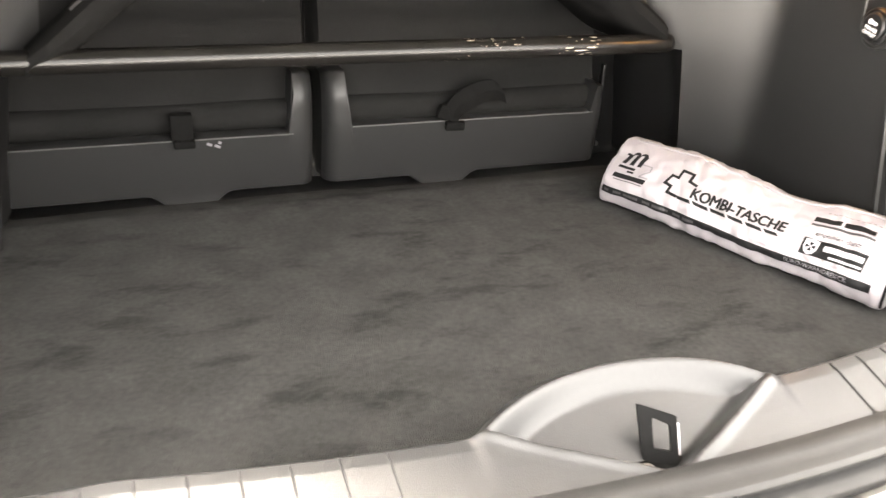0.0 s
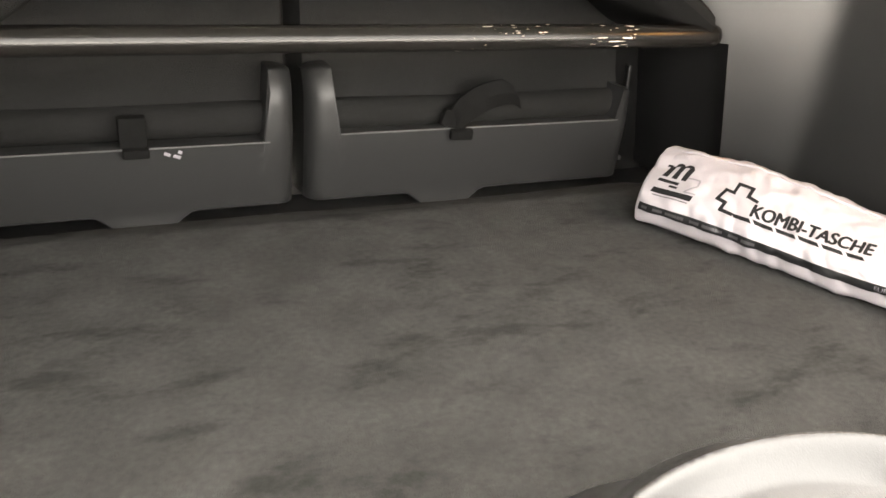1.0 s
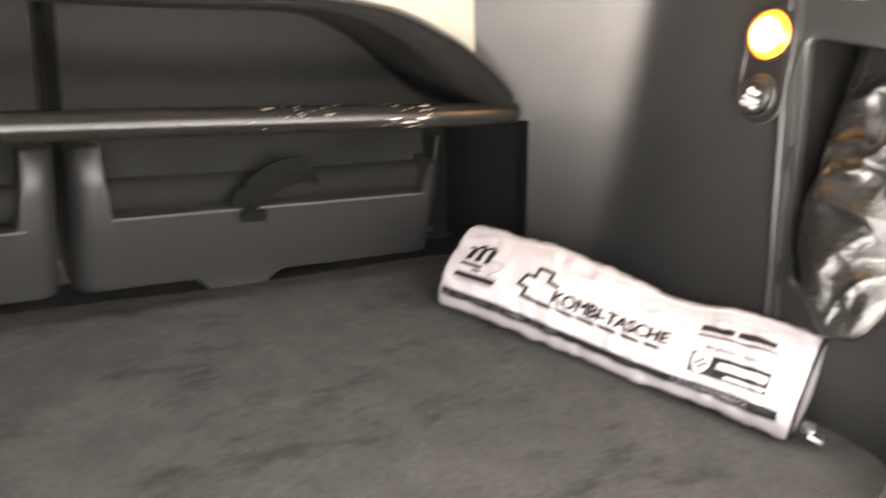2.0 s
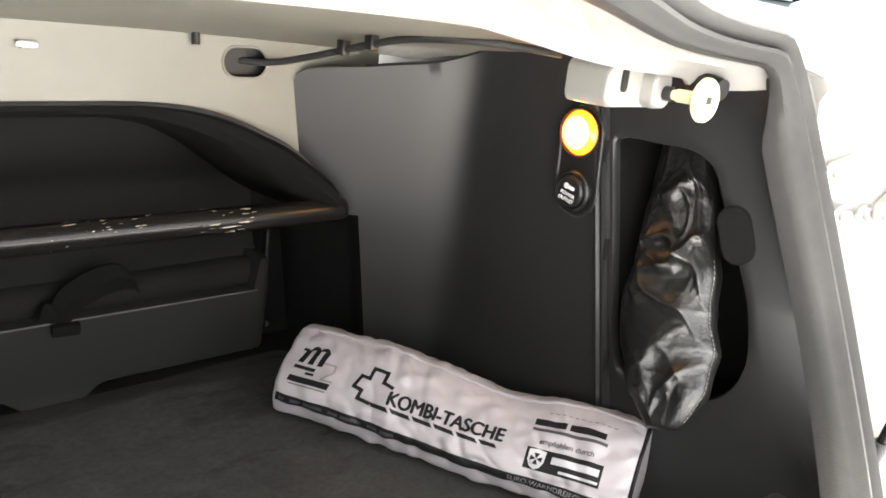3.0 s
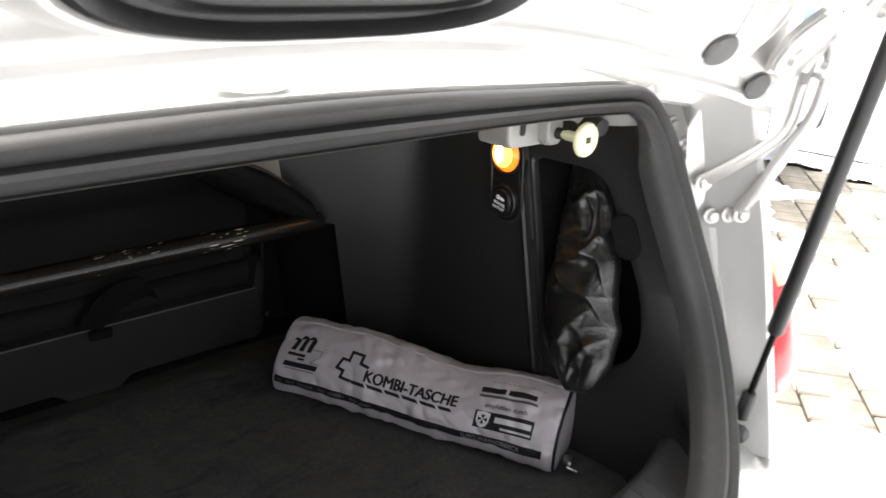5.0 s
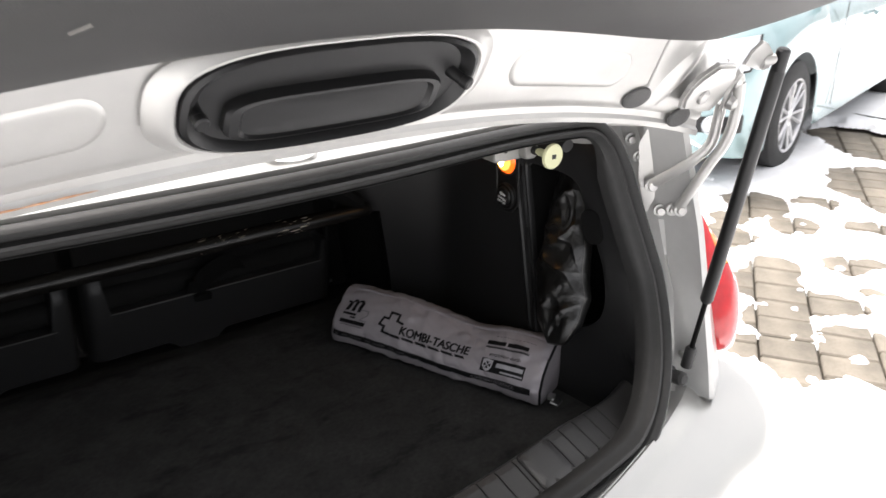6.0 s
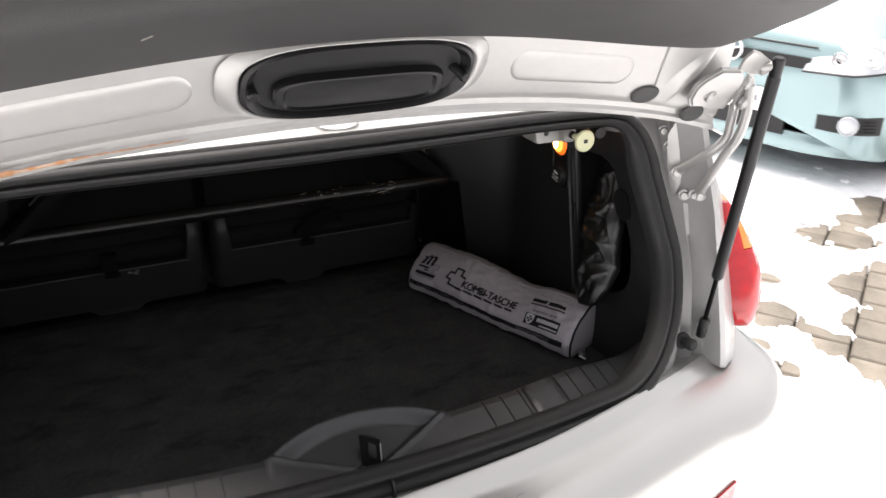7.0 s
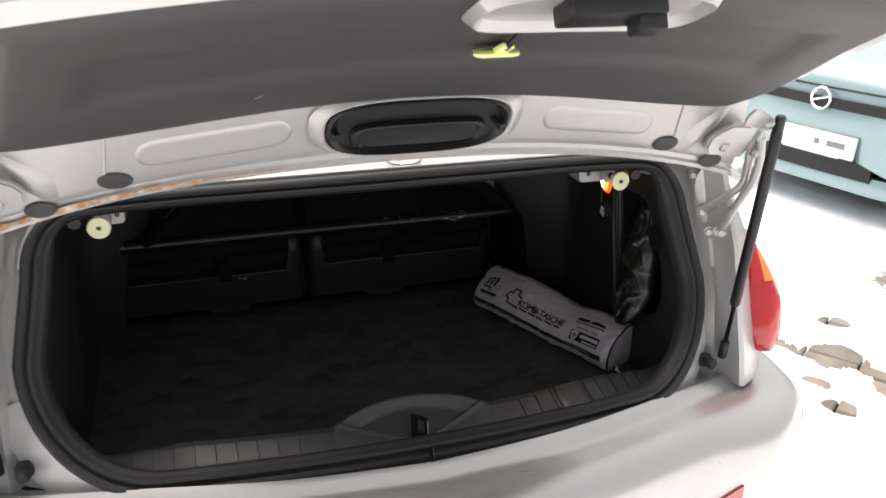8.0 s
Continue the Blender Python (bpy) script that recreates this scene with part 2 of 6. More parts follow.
def slab(outline, m, depth, bevel=0.0):
    """A flat plate from a 2D outline, depth thick along its z, at the pose m."""
    bm = bmesh.new()
    face = bm.faces.new([bm.verts.new((x, y, 0)) for x, y in outline])
    made = bmesh.ops.extrude_face_region(bm, geom=[face])
    top = [v for v in made["geom"] if isinstance(v, bmesh.types.BMVert)]
    bmesh.ops.translate(bm, vec=(0, 0, depth), verts=top)
    if bevel:
        edges = [e for e in bm.edges if all(v in top for v in e.verts)]
        bmesh.ops.bevel(bm, geom=edges, offset=bevel, segments=2, affect="EDGES")
    bmesh.ops.transform(bm, matrix=m, verts=bm.verts)
    return bm


def stadium(length, height, n=8):
    """A slot's outline: a rectangle with half-round ends."""
    r, half = height / 2, length / 2 - height / 2
    right = [(half + r * math.cos(a), r * math.sin(a)) for a in (math.pi * (k / n - 0.5) for k in range(n + 1))]
    return right + [(-x, -y) for x, y in right]


def rounded(w, h, r, n=5):
    out = []
    for cx, cy, start in ((w / 2 - r, h / 2 - r, 0), (-w / 2 + r, h / 2 - r, 90), (-w / 2 + r, -h / 2 + r, 180), (w / 2 - r, -h / 2 + r, 270)):
        out += [(cx + r * math.cos(radians(start + 90 * k / n)), cy + r * math.sin(radians(start + 90 * k / n))) for k in range(n + 1)]
    return out


def facing(place, out, up=(0, 0, 1)):
    """A pose whose z points along out, and whose y leans to up."""
    z = Vector(out).normalized()
    x = Vector(up).cross(z).normalized()
    m = Matrix((x, z.cross(x), z)).transposed().to_4x4()
    m.translation = place
    return m


def joined(*parts):
    bm = bmesh.new()
    for p in parts:
        data = bpy.data.meshes.new("joined")
        p.to_mesh(data)
        p.free()
        bm.from_mesh(data)
        bpy.data.meshes.remove(data)
    return bm


def mirrored(bm):
    bmesh.ops.scale(bm, vec=(-1, 1, 1), verts=bm.verts)
    bmesh.ops.reverse_faces(bm, faces=bm.faces)
    return bm


def blend(x, xs, ys):
    return float(np.interp(x, xs, ys))


# ---- the boot opening ----
FLOOR = 0.613


def top_line(x):
    """The top edge of the opening: bowed towards the rear in its middle."""
    q = x * x
    if abs(x) > 0.535:
        return 0.124 + 0.265 * q, 1.181 - 0.117 * q
    return 0.0861 + 1.1439 * q - 3.549 * q ** 2 + 3.45 * q ** 3, 1.1899 - 0.3554 * q + 1.147 * q ** 2 - 1.466 * q ** 3


def opening():
    """The weatherstrip's outer edge, once round: bottom middle, right, top, left."""
    wt, wb, rt, rb = 0.642, 0.670, 0.107, 0.221
    yb, cb, zb, bb, zt = -0.092, 0.296, 0.716, -0.117, 1.181
    high, flat = zt - zb, []
    flat += [(x, 0) for x in np.linspace(0, wb - rb, 14)]
    flat += [(wb - rb + rb * math.sin(a), rb - rb * math.cos(a)) for a in np.linspace(0, math.pi / 2, 14)[1:]]
    flat += [(wb + (wt - wb) * u, rb + (high - rt - rb) * u) for u in np.linspace(0, 1, 8)[1:]]
    flat += [(wt - rt + rt * math.cos(a), high - rt + rt * math.sin(a)) for a in np.linspace(0, math.pi / 2, 12)[1:]]
    flat += [(x, high) for x in np.linspace(wt - rt, 0, 14)[1:]]
    right = []
    for x, h in flat:
        u = h / high
        y1, z1 = top_line(x)
        right.append(Vector((x, (1 - u) * (yb + cb * x * x) + u * y1, zb + h + (1 - u) * bb * x * x + u * (z1 - zt))))
    return right + [Vector((-p.x, p.y, p.z)) for p in right[-2:0:-1]]


OPENING = opening()
HEART = Vector((0, 0.02, 0.94))


def rim(inward, outward):
    """The opening's edge, moved towards its middle and out of the car."""
    out, n = [], len(OPENING)
    for i, p in enumerate(OPENING):
        along = (OPENING[(i + 1) % n] - OPENING[i - 1]).normalized()
        rear = Vector((p.x * 0.45, -0.93, 0.38)).normalized()
        inn = rear.cross(along).normalized()
        if inn.dot(HEART - p) < 0:
            inn = -inn
        if inward > 0.004:
            inward_here = 0.004 + (inward - 0.004) * blend(p.z, (1.06, 1.13), (1.0, 0.72))
        else:
            inward_here = inward
        depth = outward * blend(p.z, (1.06, 1.13), (1.0, 0.4)) if outward < -0.008 else outward
        out.append(p + inward_here * inn + depth * along.cross(inn).normalized() * (1 if along.cross(inn).dot(rear) > 0 else -1))
    return out


def side_edge(z, table):
    pts = sorted(((p.z, p.x, p.y) for p in table if p.x > 0.3), key=lambda q: q[0])
    zs = [q[0] for q in pts]
    return blend(z, zs, [q[1] for q in pts]), blend(z, zs, [q[2] for q in pts])


car = thing("silver_car", (0, 0.4, 0), "silver saloon car with its boot lid wide open, parked on snow", "car")

# weatherstrip: flange, two beads and a skirt that reaches into the boot
strip = loft([rim(a, b) for a, b in ((-0.002, -0.006), (-0.002, 0.003), (0.000, 0.009), (0.004, 0.013), (0.009, 0.014), (0.013, 0.011), (0.0155, 0.005), (0.0175, 0.0005),
             (0.020, 0.003), (0.024, 0.0065), (0.029, 0.0055), (0.032, 0.000), (0.0335, -0.006), (0.036, -0.008), (0.0385, -0.013), (0.039, -0.022), (0.036, -0.036))], False, True)
seal = part("weatherstrip", strip, RUBBER, car, "dark grey rubber weatherstrip round the boot opening")
part("strip_joint", block(OPENING[0] + Vector((0.0, 0.0, 0.012)), (0.003, 0.034, 0.026), 0.001, pose(0, 0, 0, -25)), BLACK_PLASTIC, seal)

# ---- body round the opening ----
def jamb_rows():
    rows = []
    for z in (0.655, 0.68, 0.72, 0.75, 0.78, 0.81, 0.84, 0.90, 0.96, 1.01, 1.035, 1.055, 1.07, 1.085, 1.10, 1.112, 1.122, 1.13):
        x, y = side_edge(z, OPENING)
        t, narrow = 0.18 * (z - 0.675), max(0, z - 0.70) * 0.17 + max(0, z - 0.95) * 0.25
        deep = max(y + 0.035, blend(z, (0.65, 0.90, 0.98, 1.09, 1.14), (0.120, 0.160, 0.187, 0.252, 0.275)))
        tuck = blend(z, (1.0, 1.06), (0.012, 0.003))
        rows.append([(x - tuck, y + 0.012, z), (x + 0.006, y + 0.014, z), (x + 0.016, y + 0.03, z), (0.690 - narrow * 0.05, deep, z), (0.706 - narrow * 0.1, deep - 0.028, z), (0.726 - narrow * 0.4, 0.112 + t, z),
                     (0.742 - narrow * 0.5, 0.052 + t, z), (0.752 - narrow * 0.5, 0.048 + t, z), (0.80 - narrow, 0.075 + t, z), (0.850 - narrow, 0.128 + t, z),
                     (0.874 - narrow, 0.20 + t, z), (0.888 - narrow, 0.32, z), (0.895 - narrow, 0.6, z), (0.895 - narrow, 1.25, z)])
    return rows


for flip in (False, True):
    bm = loft(jamb_rows())
    part("quarter_panel", mirrored(bm) if flip else bm, LIGHTENED_JAMB, car, "silver painted quarter panel and boot jamb")

# flange that the weatherstrip sits on, along the sill and round its corners
flange = [i for i, p in enumerate(OPENING) if p.z < 0.84]
flange = sorted(flange, key=lambda i: math.atan2(OPENING[i].x, 1.2 - OPENING[i].z))
part("seal_flange", loft([[table[i] for table in (rim(0.003, -0.010), rim(-0.004, -0.009), rim(-0.012, -0.013), rim(-0.035, -0.022), rim(-0.075, -0.040))] for i in flange]), LIGHTENED_JAMB, car, "silver painted flange below the weatherstrip")

# rear deck above the opening, rising to the rear window
deck_rows = []
LIP, FOLD = rim(-0.001, -0.006), rim(-0.008, -0.003)
top_order = sorted((i for i, p in enumerate(OPENING) if p.z > 1.03), key=lambda i: OPENING[i].x)
for i in top_order:
    x, y0, z0 = OPENING[i]
    y1, z1 = 0.124 + 0.265 * x * x, 1.179 - 0.117 * x * x
    zl = min(z0, z1)
    deck_rows.append([LIP[i], FOLD[i], (x, y0 + 0.03, z0 + 0.003), (x, y1 + 0.08, (z1 + zl) / 2 + 0.024 - 0.05 * x * x), (x, y1 + 0.16, z1 * 0.7 + zl * 0.3 + 0.045 - 0.1 * x * x),
                      (x, y1 + 0.24, z1 + 0.058 - 0.14 * x * x)])
deck = part("rear_deck", loft(deck_rows, thick=(0, 0, -0.004)), SILVER, car, "silver painted rear deck above the boot opening")
lip = [[(0.014 + 0.034 * k * math.cos(a), 0.142 - 0.036 * k * math.sin(a), 1.1965 - 0.036 * k * math.sin(a) * 0.10 + h) for a in np.linspace(0, math.pi, 16)] for k, h in ((1.0, -0.001), (0.96, 0.003), (0.84, 0.0045), (0.68, 0.004), (0.55, 0.0005))]
part("drain_lip", loft(lip), SILVER, deck, "raised half-round lip pressed into the deck")
for s in (-1, 1):
    corner = [[(s * x, y, 1.132 + 0.10 * (y - 0.25) - 0.16 * max(0, x - 0.60) - 1.2 * max(0, x - 0.68) ** 2) for y in np.linspace(0.215, 0.62, 8)] for x in (0.58, 0.62, 0.66, 0.70, 0.74, 0.78, 0.82, 0.86)]
    part("deck_corner", loft(corner, thick=(0, 0, -0.004)), SILVER, car)
glass_rows = [[(x, 0.37 + 0.22 * x * x + s * 0.75, 1.222 - 0.2 * x * x + 0.32 * s - 0.05 * s * s) for s in (0, 0.25, 0.5, 0.75, 1)] for x in np.linspace(-0.62, 0.62, 15)]
part("rear_window", loft(glass_rows, thick=(0, 0.002, -0.005)), DARK_GLASS, car, "dark rear window glass")
for flip in (-1, 1):
    pillar = [[(flip * (0.62 + 0.24 * u - 0.1 * s * u), 0.43 + s * 0.75 - 0.08 * u, 1.145 + 0.30 * s - (0.07 + 0.2 * s) * u) for u in (0, 0.35, 0.7, 1)] for s in (0, 0.25, 0.5, 0.75, 1)]
    part("rear_pillar", loft(pillar, thick=(0, 0, -0.01)), SILVER, car)

# ---- bumper ----
INNER = smooth_line([(0, -0.128, 0.728), (0.25, -0.098, 0.722), (0.5, -0.022, 0.703), (0.66, 0.05, 0.675), (0.73, 0.088, 0.660), (0.80, 0.12, 0.655), (0.86, 0.19, 0.652), (0.888, 0.32, 0.65), (0.892, 0.6, 0.65)], 5)
OUTER = smooth_line([(0, -0.262, 0), (0.25, -0.232, 0), (0.5, -0.164, 0), (0.66, -0.114, 0), (0.78, -0.078, 0), (0.872, -0.018, 0), (0.930, 0.06, 0), (0.950, 0.25, 0), (0.940, 0.6, 0)], 5)
PROFILE = ((-0.22, -0.012), (0.0, 0.006), (0.07, 0.001), (0.14, -0.008), (0.22, -0.013), (0.42, -0.018), (0.62, -0.026), (0.77, -0.038), (0.88, -0.058), (0.95, -0.083), (0.988, -0.110), (1.0, -0.130), (0.988, -0.136), (0.968, -0.139),
           (0.965, -0.20), (0.955, -0.29), (0.93, -0.37), (0.88, -0.43), (0.7, -0.46))
half = [[(a.x + (b.x - a.x) * k, a.y + (b.y - a.y) * k, a.z + h * (a.z - 0.55) / 0.130) for k, h in PROFILE] for a, b in zip(INNER, OUTER)]
half[0] = [(0.0, p[1], p[2]) for p in half[0]]
whole = [[(-p[0], p[1], p[2]) for p in row] for row in half[:0:-1]] + half
bumper = part("rear_bumper", loft(whole, thick=(0, 0.006, -0.003)), SILVER, car, "silver painted plastic rear bumper with small scratches")
def on_bumper(i, k, lift=0.002):
    """A place on the bumper's face: station i, height k of its profile."""
    a, b = INNER[i], OUTER[i]
    f, h = blend(k, range(len(PROFILE)), [p[0] for p in PROFILE]), blend(k, range(len(PROFILE)), [p[1] for p in PROFILE])
    return Vector((a.x + (b.x - a.x) * f, a.y + (b.y - a.y) * f, a.z + h * (a.z - 0.55) / 0.130))
for flip in (False, True):
    rows = [[on_bumper(i, 13.25 + 0.75 * f * blend(i, (8, 10, 14, 15), (0.7, 1, 1, 0.8))) + Vector((0.3, -0.95, 0.1)) * 0.004 for f in (0, 0.33, 0.67, 1)] for i in range(8, 16)]
    bm = loft(rows, thick=(0, 0.012, 0))
    part("reflector", mirrored(bm) if flip else bm, RED_LENS, bumper, "red reflector in the bumper")

for along, high, long, turn in ((3.2, 4.5, 0.030, 0.3), (3.5, 4.7, 0.022, -0.4), (3.35, 4.85, 0.014, 0.9), (3.7, 4.6, 0.010, 0.1), (8.6, 9.3, 0.020, 0.5), (8.8, 9.6, 0.014, 0.2), (12.2, 8.6, 0.016, 0.7)):
    a, b = on_bumper(int(along), high), on_bumper(int(along) + 1, high)
    mid, way = a.lerp(b, along % 1), (b - a).normalized()
    tilt = (on_bumper(int(along), high + 0.5) - a).normalized()
    way = (way + tilt * turn).normalized() * long * 0.5
    part("scratch", tube([mid - way, mid - way * 0.3 + tilt * 0.0012, mid + way * 0.4, mid + way], 0.0008, 6, taper=[0.3, 1, 0.8, 0.3]), GREY_PRINT, bumper, "scratch through the paint")

# ---- tail lamps ----
def lamp_rows(z0, z1, s0=0.0, s1=1.0, grow=0.006):
    rows = []
    for z in np.concatenate([np.linspace(z0, z0 + 0.04, 8), np.linspace(z0 + 0.05, z1, 8)]):
        t, narrow = 0.18 * (z - 0.675), max(0, z - 0.70) * 0.17 + max(0, z - 0.95) * 0.25
        u = (z - 0.675) / 0.25
        f = math.sqrt(max(0, 1 - (1 - min(1, max(0.0, (z - 0.698) / 0.075))) ** 2))
        lead = 0.788 + 0.050 * max(0, u) ** 1.5 - narrow + 0.045 * (1 - f)
        tail = 0.908 - narrow - 0.060 * (1 - f)
        ridge = [(0.80 - narrow, 0.075 + t), (0.85 - narrow, 0.128 + t), (0.874 - narrow, 0.20 + t), (0.888 - narrow, 0.32)]
        row = []
        for s in np.linspace(s0, s1, 9):
            x = lead + (tail - lead) * s
            y = blend(x, [0.752 - narrow * 0.5] + [r[0] for r in ridge], [0.048 + t] + [r[1] for r in ridge])
            bulge = grow + 0.054 * math.sin(math.pi * s ** 0.8) * (0.25 + 0.75 * math.sin(math.pi * min(1, max(0.06, u * 0.9 + 0.02))))
            row.append((x + bulge * 0.6, y - bulge * 0.8, z))
        rows.append(row)
    return rows


for flip in (False, True):
    bm = loft(lamp_rows(0.698, 0.862), thick=(-0.010, 0.012, 0))
    lamp = part("tail_lamp", mirrored(bm) if flip else bm, RED_LENS, car, "red tail lamp with an amber indicator on top")
    bm = loft(lamp_rows(0.862, 0.945, 0.0, 0.12), thick=(-0.010, 0.012, 0))
    part("side_lens", mirrored(bm) if flip else bm, RED_LENS, lamp, "red strip beside the indicator")
    bm = loft(lamp_rows(0.864, 0.945, 0.13, 1.0), thick=(-0.010, 0.012, 0))
    part("indicator_lens", mirrored(bm) if flip else bm, AMBER_LENS, lamp, "amber indicator lens")


# ---- boot floor, sill and inner walls ----
carpet_rows = []
for y in np.linspace(0.03, 0.93, 60):
    w = blend(y, (0.03, 0.10, 0.2, 0.35, 0.5, 0.65, 0.70, 0.93), (0.50, 0.56, 0.625, 0.63, 0.620, 0.56, 0.50, 0.49))
    wide = lambda s: w * s if s > 0 else max(w, min(0.62, w + 0.07)) * s
    carpet_rows.append([(wide(s), y + 0.10 * (w * s) ** 2 * max(0, 1 - y * 4), FLOOR + 0.004 * noise.noise((w * s * 4, y * 4, 1.3)) - 0.002 - blend(y, (0.79, 0.85, 0.88), (0, 0.016, 0.026))) for s in np.linspace(-1, 1, 50)])
part("boot_carpet", loft(carpet_rows, thick=(0, 0, -0.012)), CARPET, car, "worn dark grey boot carpet with dusty stains")


def sill_height(x, y):
    """The sill trim's top: a crest that falls to the carpet, with a fan-shaped dish round the striker."""
    v = y - 0.26 * x * x
    arc = 0.078 - 0.045 * (x / 0.14) ** 2
    w = v * 0.032 / max(0.032, arc) if v > 0 else v
    z = blend(w, (-0.085, -0.07, -0.045, -0.02, 0.0, 0.02, 0.032, 0.042, 0.065, 0.085, 0.10), (0.726, 0.716, 0.712, 0.717, 0.722, 0.727, 0.728, 0.720, 0.655, 0.608, 0.604)) - 0.04 * x * x - 0.14 * max(0, abs(x) - 0.41) + 2.5 * max(0, abs(x) - 0.53) ** 2
    side = 0.146 * (v + 0.036) / 0.070
    inside = min((arc - v) / 0.02, (side - abs(x)) / 0.055, (v + 0.06) / 0.01)
    k = max(0, min(1, inside))
    k = k * k * (3 - 2 * k)
    dish = 0.690 + 0.42 * max(0, v + 0.018)
    crest = (0.007 * math.exp(-((v - arc) / 0.008) ** 2) + 0.009 * math.exp(-((v - arc) / 0.03) ** 2)) * max(0, 1 - (x / 0.15) ** 4)
    flank = 0.005 * math.exp(-((side - abs(x)) / 0.012) ** 2) * max(0, min(1, (arc - v) / 0.02 + 0.5, (v + 0.04) / 0.02))
    return (z + crest) * (1 - k) + min(z, dish) * k + flank


xs = np.concatenate([np.linspace(-0.62, -0.17, 34), np.linspace(-0.165, 0.165, 150), np.linspace(0.17, 0.62, 34)])
sill_rows = [[(x, v + 0.26 * x * x, sill_height(x, v + 0.26 * x * x)) for v in np.linspace(-0.086 + 0.45 * max(0, abs(x) - 0.44), 0.20, 190)] for x in xs]
sill = part("sill_trim", loft(sill_rows), SILL_PLASTIC, car, "ribbed black plastic loading sill with a dished middle")


def on_sill(x, v, lift=0.0):
    y = v + 0.26 * x * x
    return Vector((x, y, sill_height(x, y) + lift))


# ribs on the right are black, which puts the grooves' shade into their colour
for x in [0.215 + 0.036 * k for k in range(9)]:
    for s in (-1, 1):
        if s < 0 or not 0.29 < x < 0.37:
            part("rib", tube([on_sill(s * x, v, 0.0002) for v in np.linspace(-0.028, 0.030, 12)], 0.0013 if s > 0 else 0.0010, 6), BLACK_PLASTIC if s > 0 else SILL_PLASTIC, sill)
        part("stud", turned(((0, 0.0042), (0.0026, 0.0036), (0.0040, 0.0016), (0.0044, -0.001)), Matrix.Translation(on_sill(s * x, -0.031)), 10), SILL_PLASTIC, sill)
outline = rounded(0.066, 0.066, 0.010)
plate = []
for ring, lift in ((1.0, -0.001), (1.0, 0.0012), (0.95, 0.0024), (0.5, 0.0024), (0.0, 0.0024)):
    plate.append([on_sill(0.331 + x * ring, -0.002 + y * ring, lift) for x, y in outline])
pad = part("step_pad", loft(plate, False, True), SILL_PLASTIC, sill, "raised rounded pad on the sill")
part("pad_groove", tube([on_sill(0.331 + x * 1.05, -0.002 + y * 1.05, 0.0004) for x, y in outline], 0.0018, 6, True), BLACK_PLASTIC, pad)

# striker
def corners(points, round_off):
    """The same outline with each corner cut into three."""
    out = []
    for k, p in enumerate(points):
        p, q, r = Vector(p), Vector(points[k - 1]), Vector(points[(k + 1) % len(points)])
        out += [p.lerp(q, round_off), p * 0.8 + (p.lerp(q, round_off) + p.lerp(r, round_off)) * 0.1, p.lerp(r, round_off)]
    return out


outer = corners([(-1.15, 1.0), (1.0, 1.0), (1.0, -0.06), (-0.95, -0.06)], 0.10)
inner = corners([(-0.35, 0.84), (0.60, 0.80), (0.60, 0.36), (-0.35, 0.32)], 0.14)
foot, across, rise = Vector((0.0055, -0.003, 0.692)), Vector((0.0125, -0.009, -0.002)), Vector((0.006, 0.026, 0.040))
face = across.cross(rise).normalized() * 0.0045
loop = []
for p, q in zip(outer, inner):
    p, q = foot + across * p.x + rise * p.y, foot + across * q.x + rise * q.y
    loop.append([p - face, p + face, q + face, q - face])
striker = part("striker", joined(loft(loop, True, True), block((0.006, -0.004, 0.695), (0.046, 0.024, 0.008), 0.003)), STRIKER_BLACK, car, "black steel lid striker")
part("worn_edge", tube([foot + across * 1.06 + rise * k + face * 0.6 for k in np.linspace(0.35, 0.88, 8)], 0.0008, 8), STEEL, striker, "bright worn edge of the striker")
part("bolt", turned(((0, 0.008), (0.006, 0.008), (0.007, 0.006), (0.007, 0.0)), Matrix.Translation((-0.013, -0.010, 0.696)), 12), STEEL, striker, "shiny bolt head")


BULGE, SPLIT = [1.0], 0.715
# the trim turns inwards over the wheel arch: its slope in plan, added up from the rear
TURN_Y = np.linspace(0.56, 0.80, 97)
TURN_IN = np.cumsum([0.0025 * (1.13 * blend(y, (0.588, 0.606, 0.625, 0.645, 0.662), (0, 0.12, 0.5, 0.88, 1.0)) + 0.22 * math.exp(-((y - 0.652) / 0.016) ** 2)) for y in TURN_Y])


# side trim: plan line from the seat to the strip, swept up
def wall_x(y, z):
    """The right inner wall's distance from the car's middle."""
    lean = 0.10 * max(0, 0.86 - z) * blend(y, (0.62, 0.70), (0, 1))
    x = blend(y, (0.10, 0.16, 0.22, 0.30, 0.42), (0.655, 0.632, 0.612, 0.603, 0.602)) - BULGE[0] * blend(y + 0.05 * (z - 0.95), TURN_Y, TURN_IN)
    return x + lean - 0.03 * max(0, 0.70 - z)


def wall_top(y):
    return blend(y, (0.2, 0.45, 0.55, 0.60, 0.65, 0.72, 0.758, 0.770, 0.776), (1.112, 1.104, 1.096, 1.088, 1.064, 1.048, 1.042, 1.034, 1.020))


def main_wall():
    rows = []
    for s in np.concatenate([np.linspace(0, 0.42, 8), np.linspace(0.45, 1, 34)]):
        row = []
        for z in np.linspace(0.600, 1.0, 22):
            y0 = strip_y(z) + 0.018
            y = y0 + (SPLIT - y0) * s
            h = 0.600 + (wall_top(y) - 0.600) * (z - 0.600) / 0.4
            y = strip_y(h) + 0.018 + (SPLIT - strip_y(h) - 0.018) * s
            row.append((wall_x(y, h), y, h))
        x, y, h = row[-1]
        rows.append(row + [(x + 0.004, y, h + 0.004), (x + 0.02, y, h + 0.004)])
    return rows


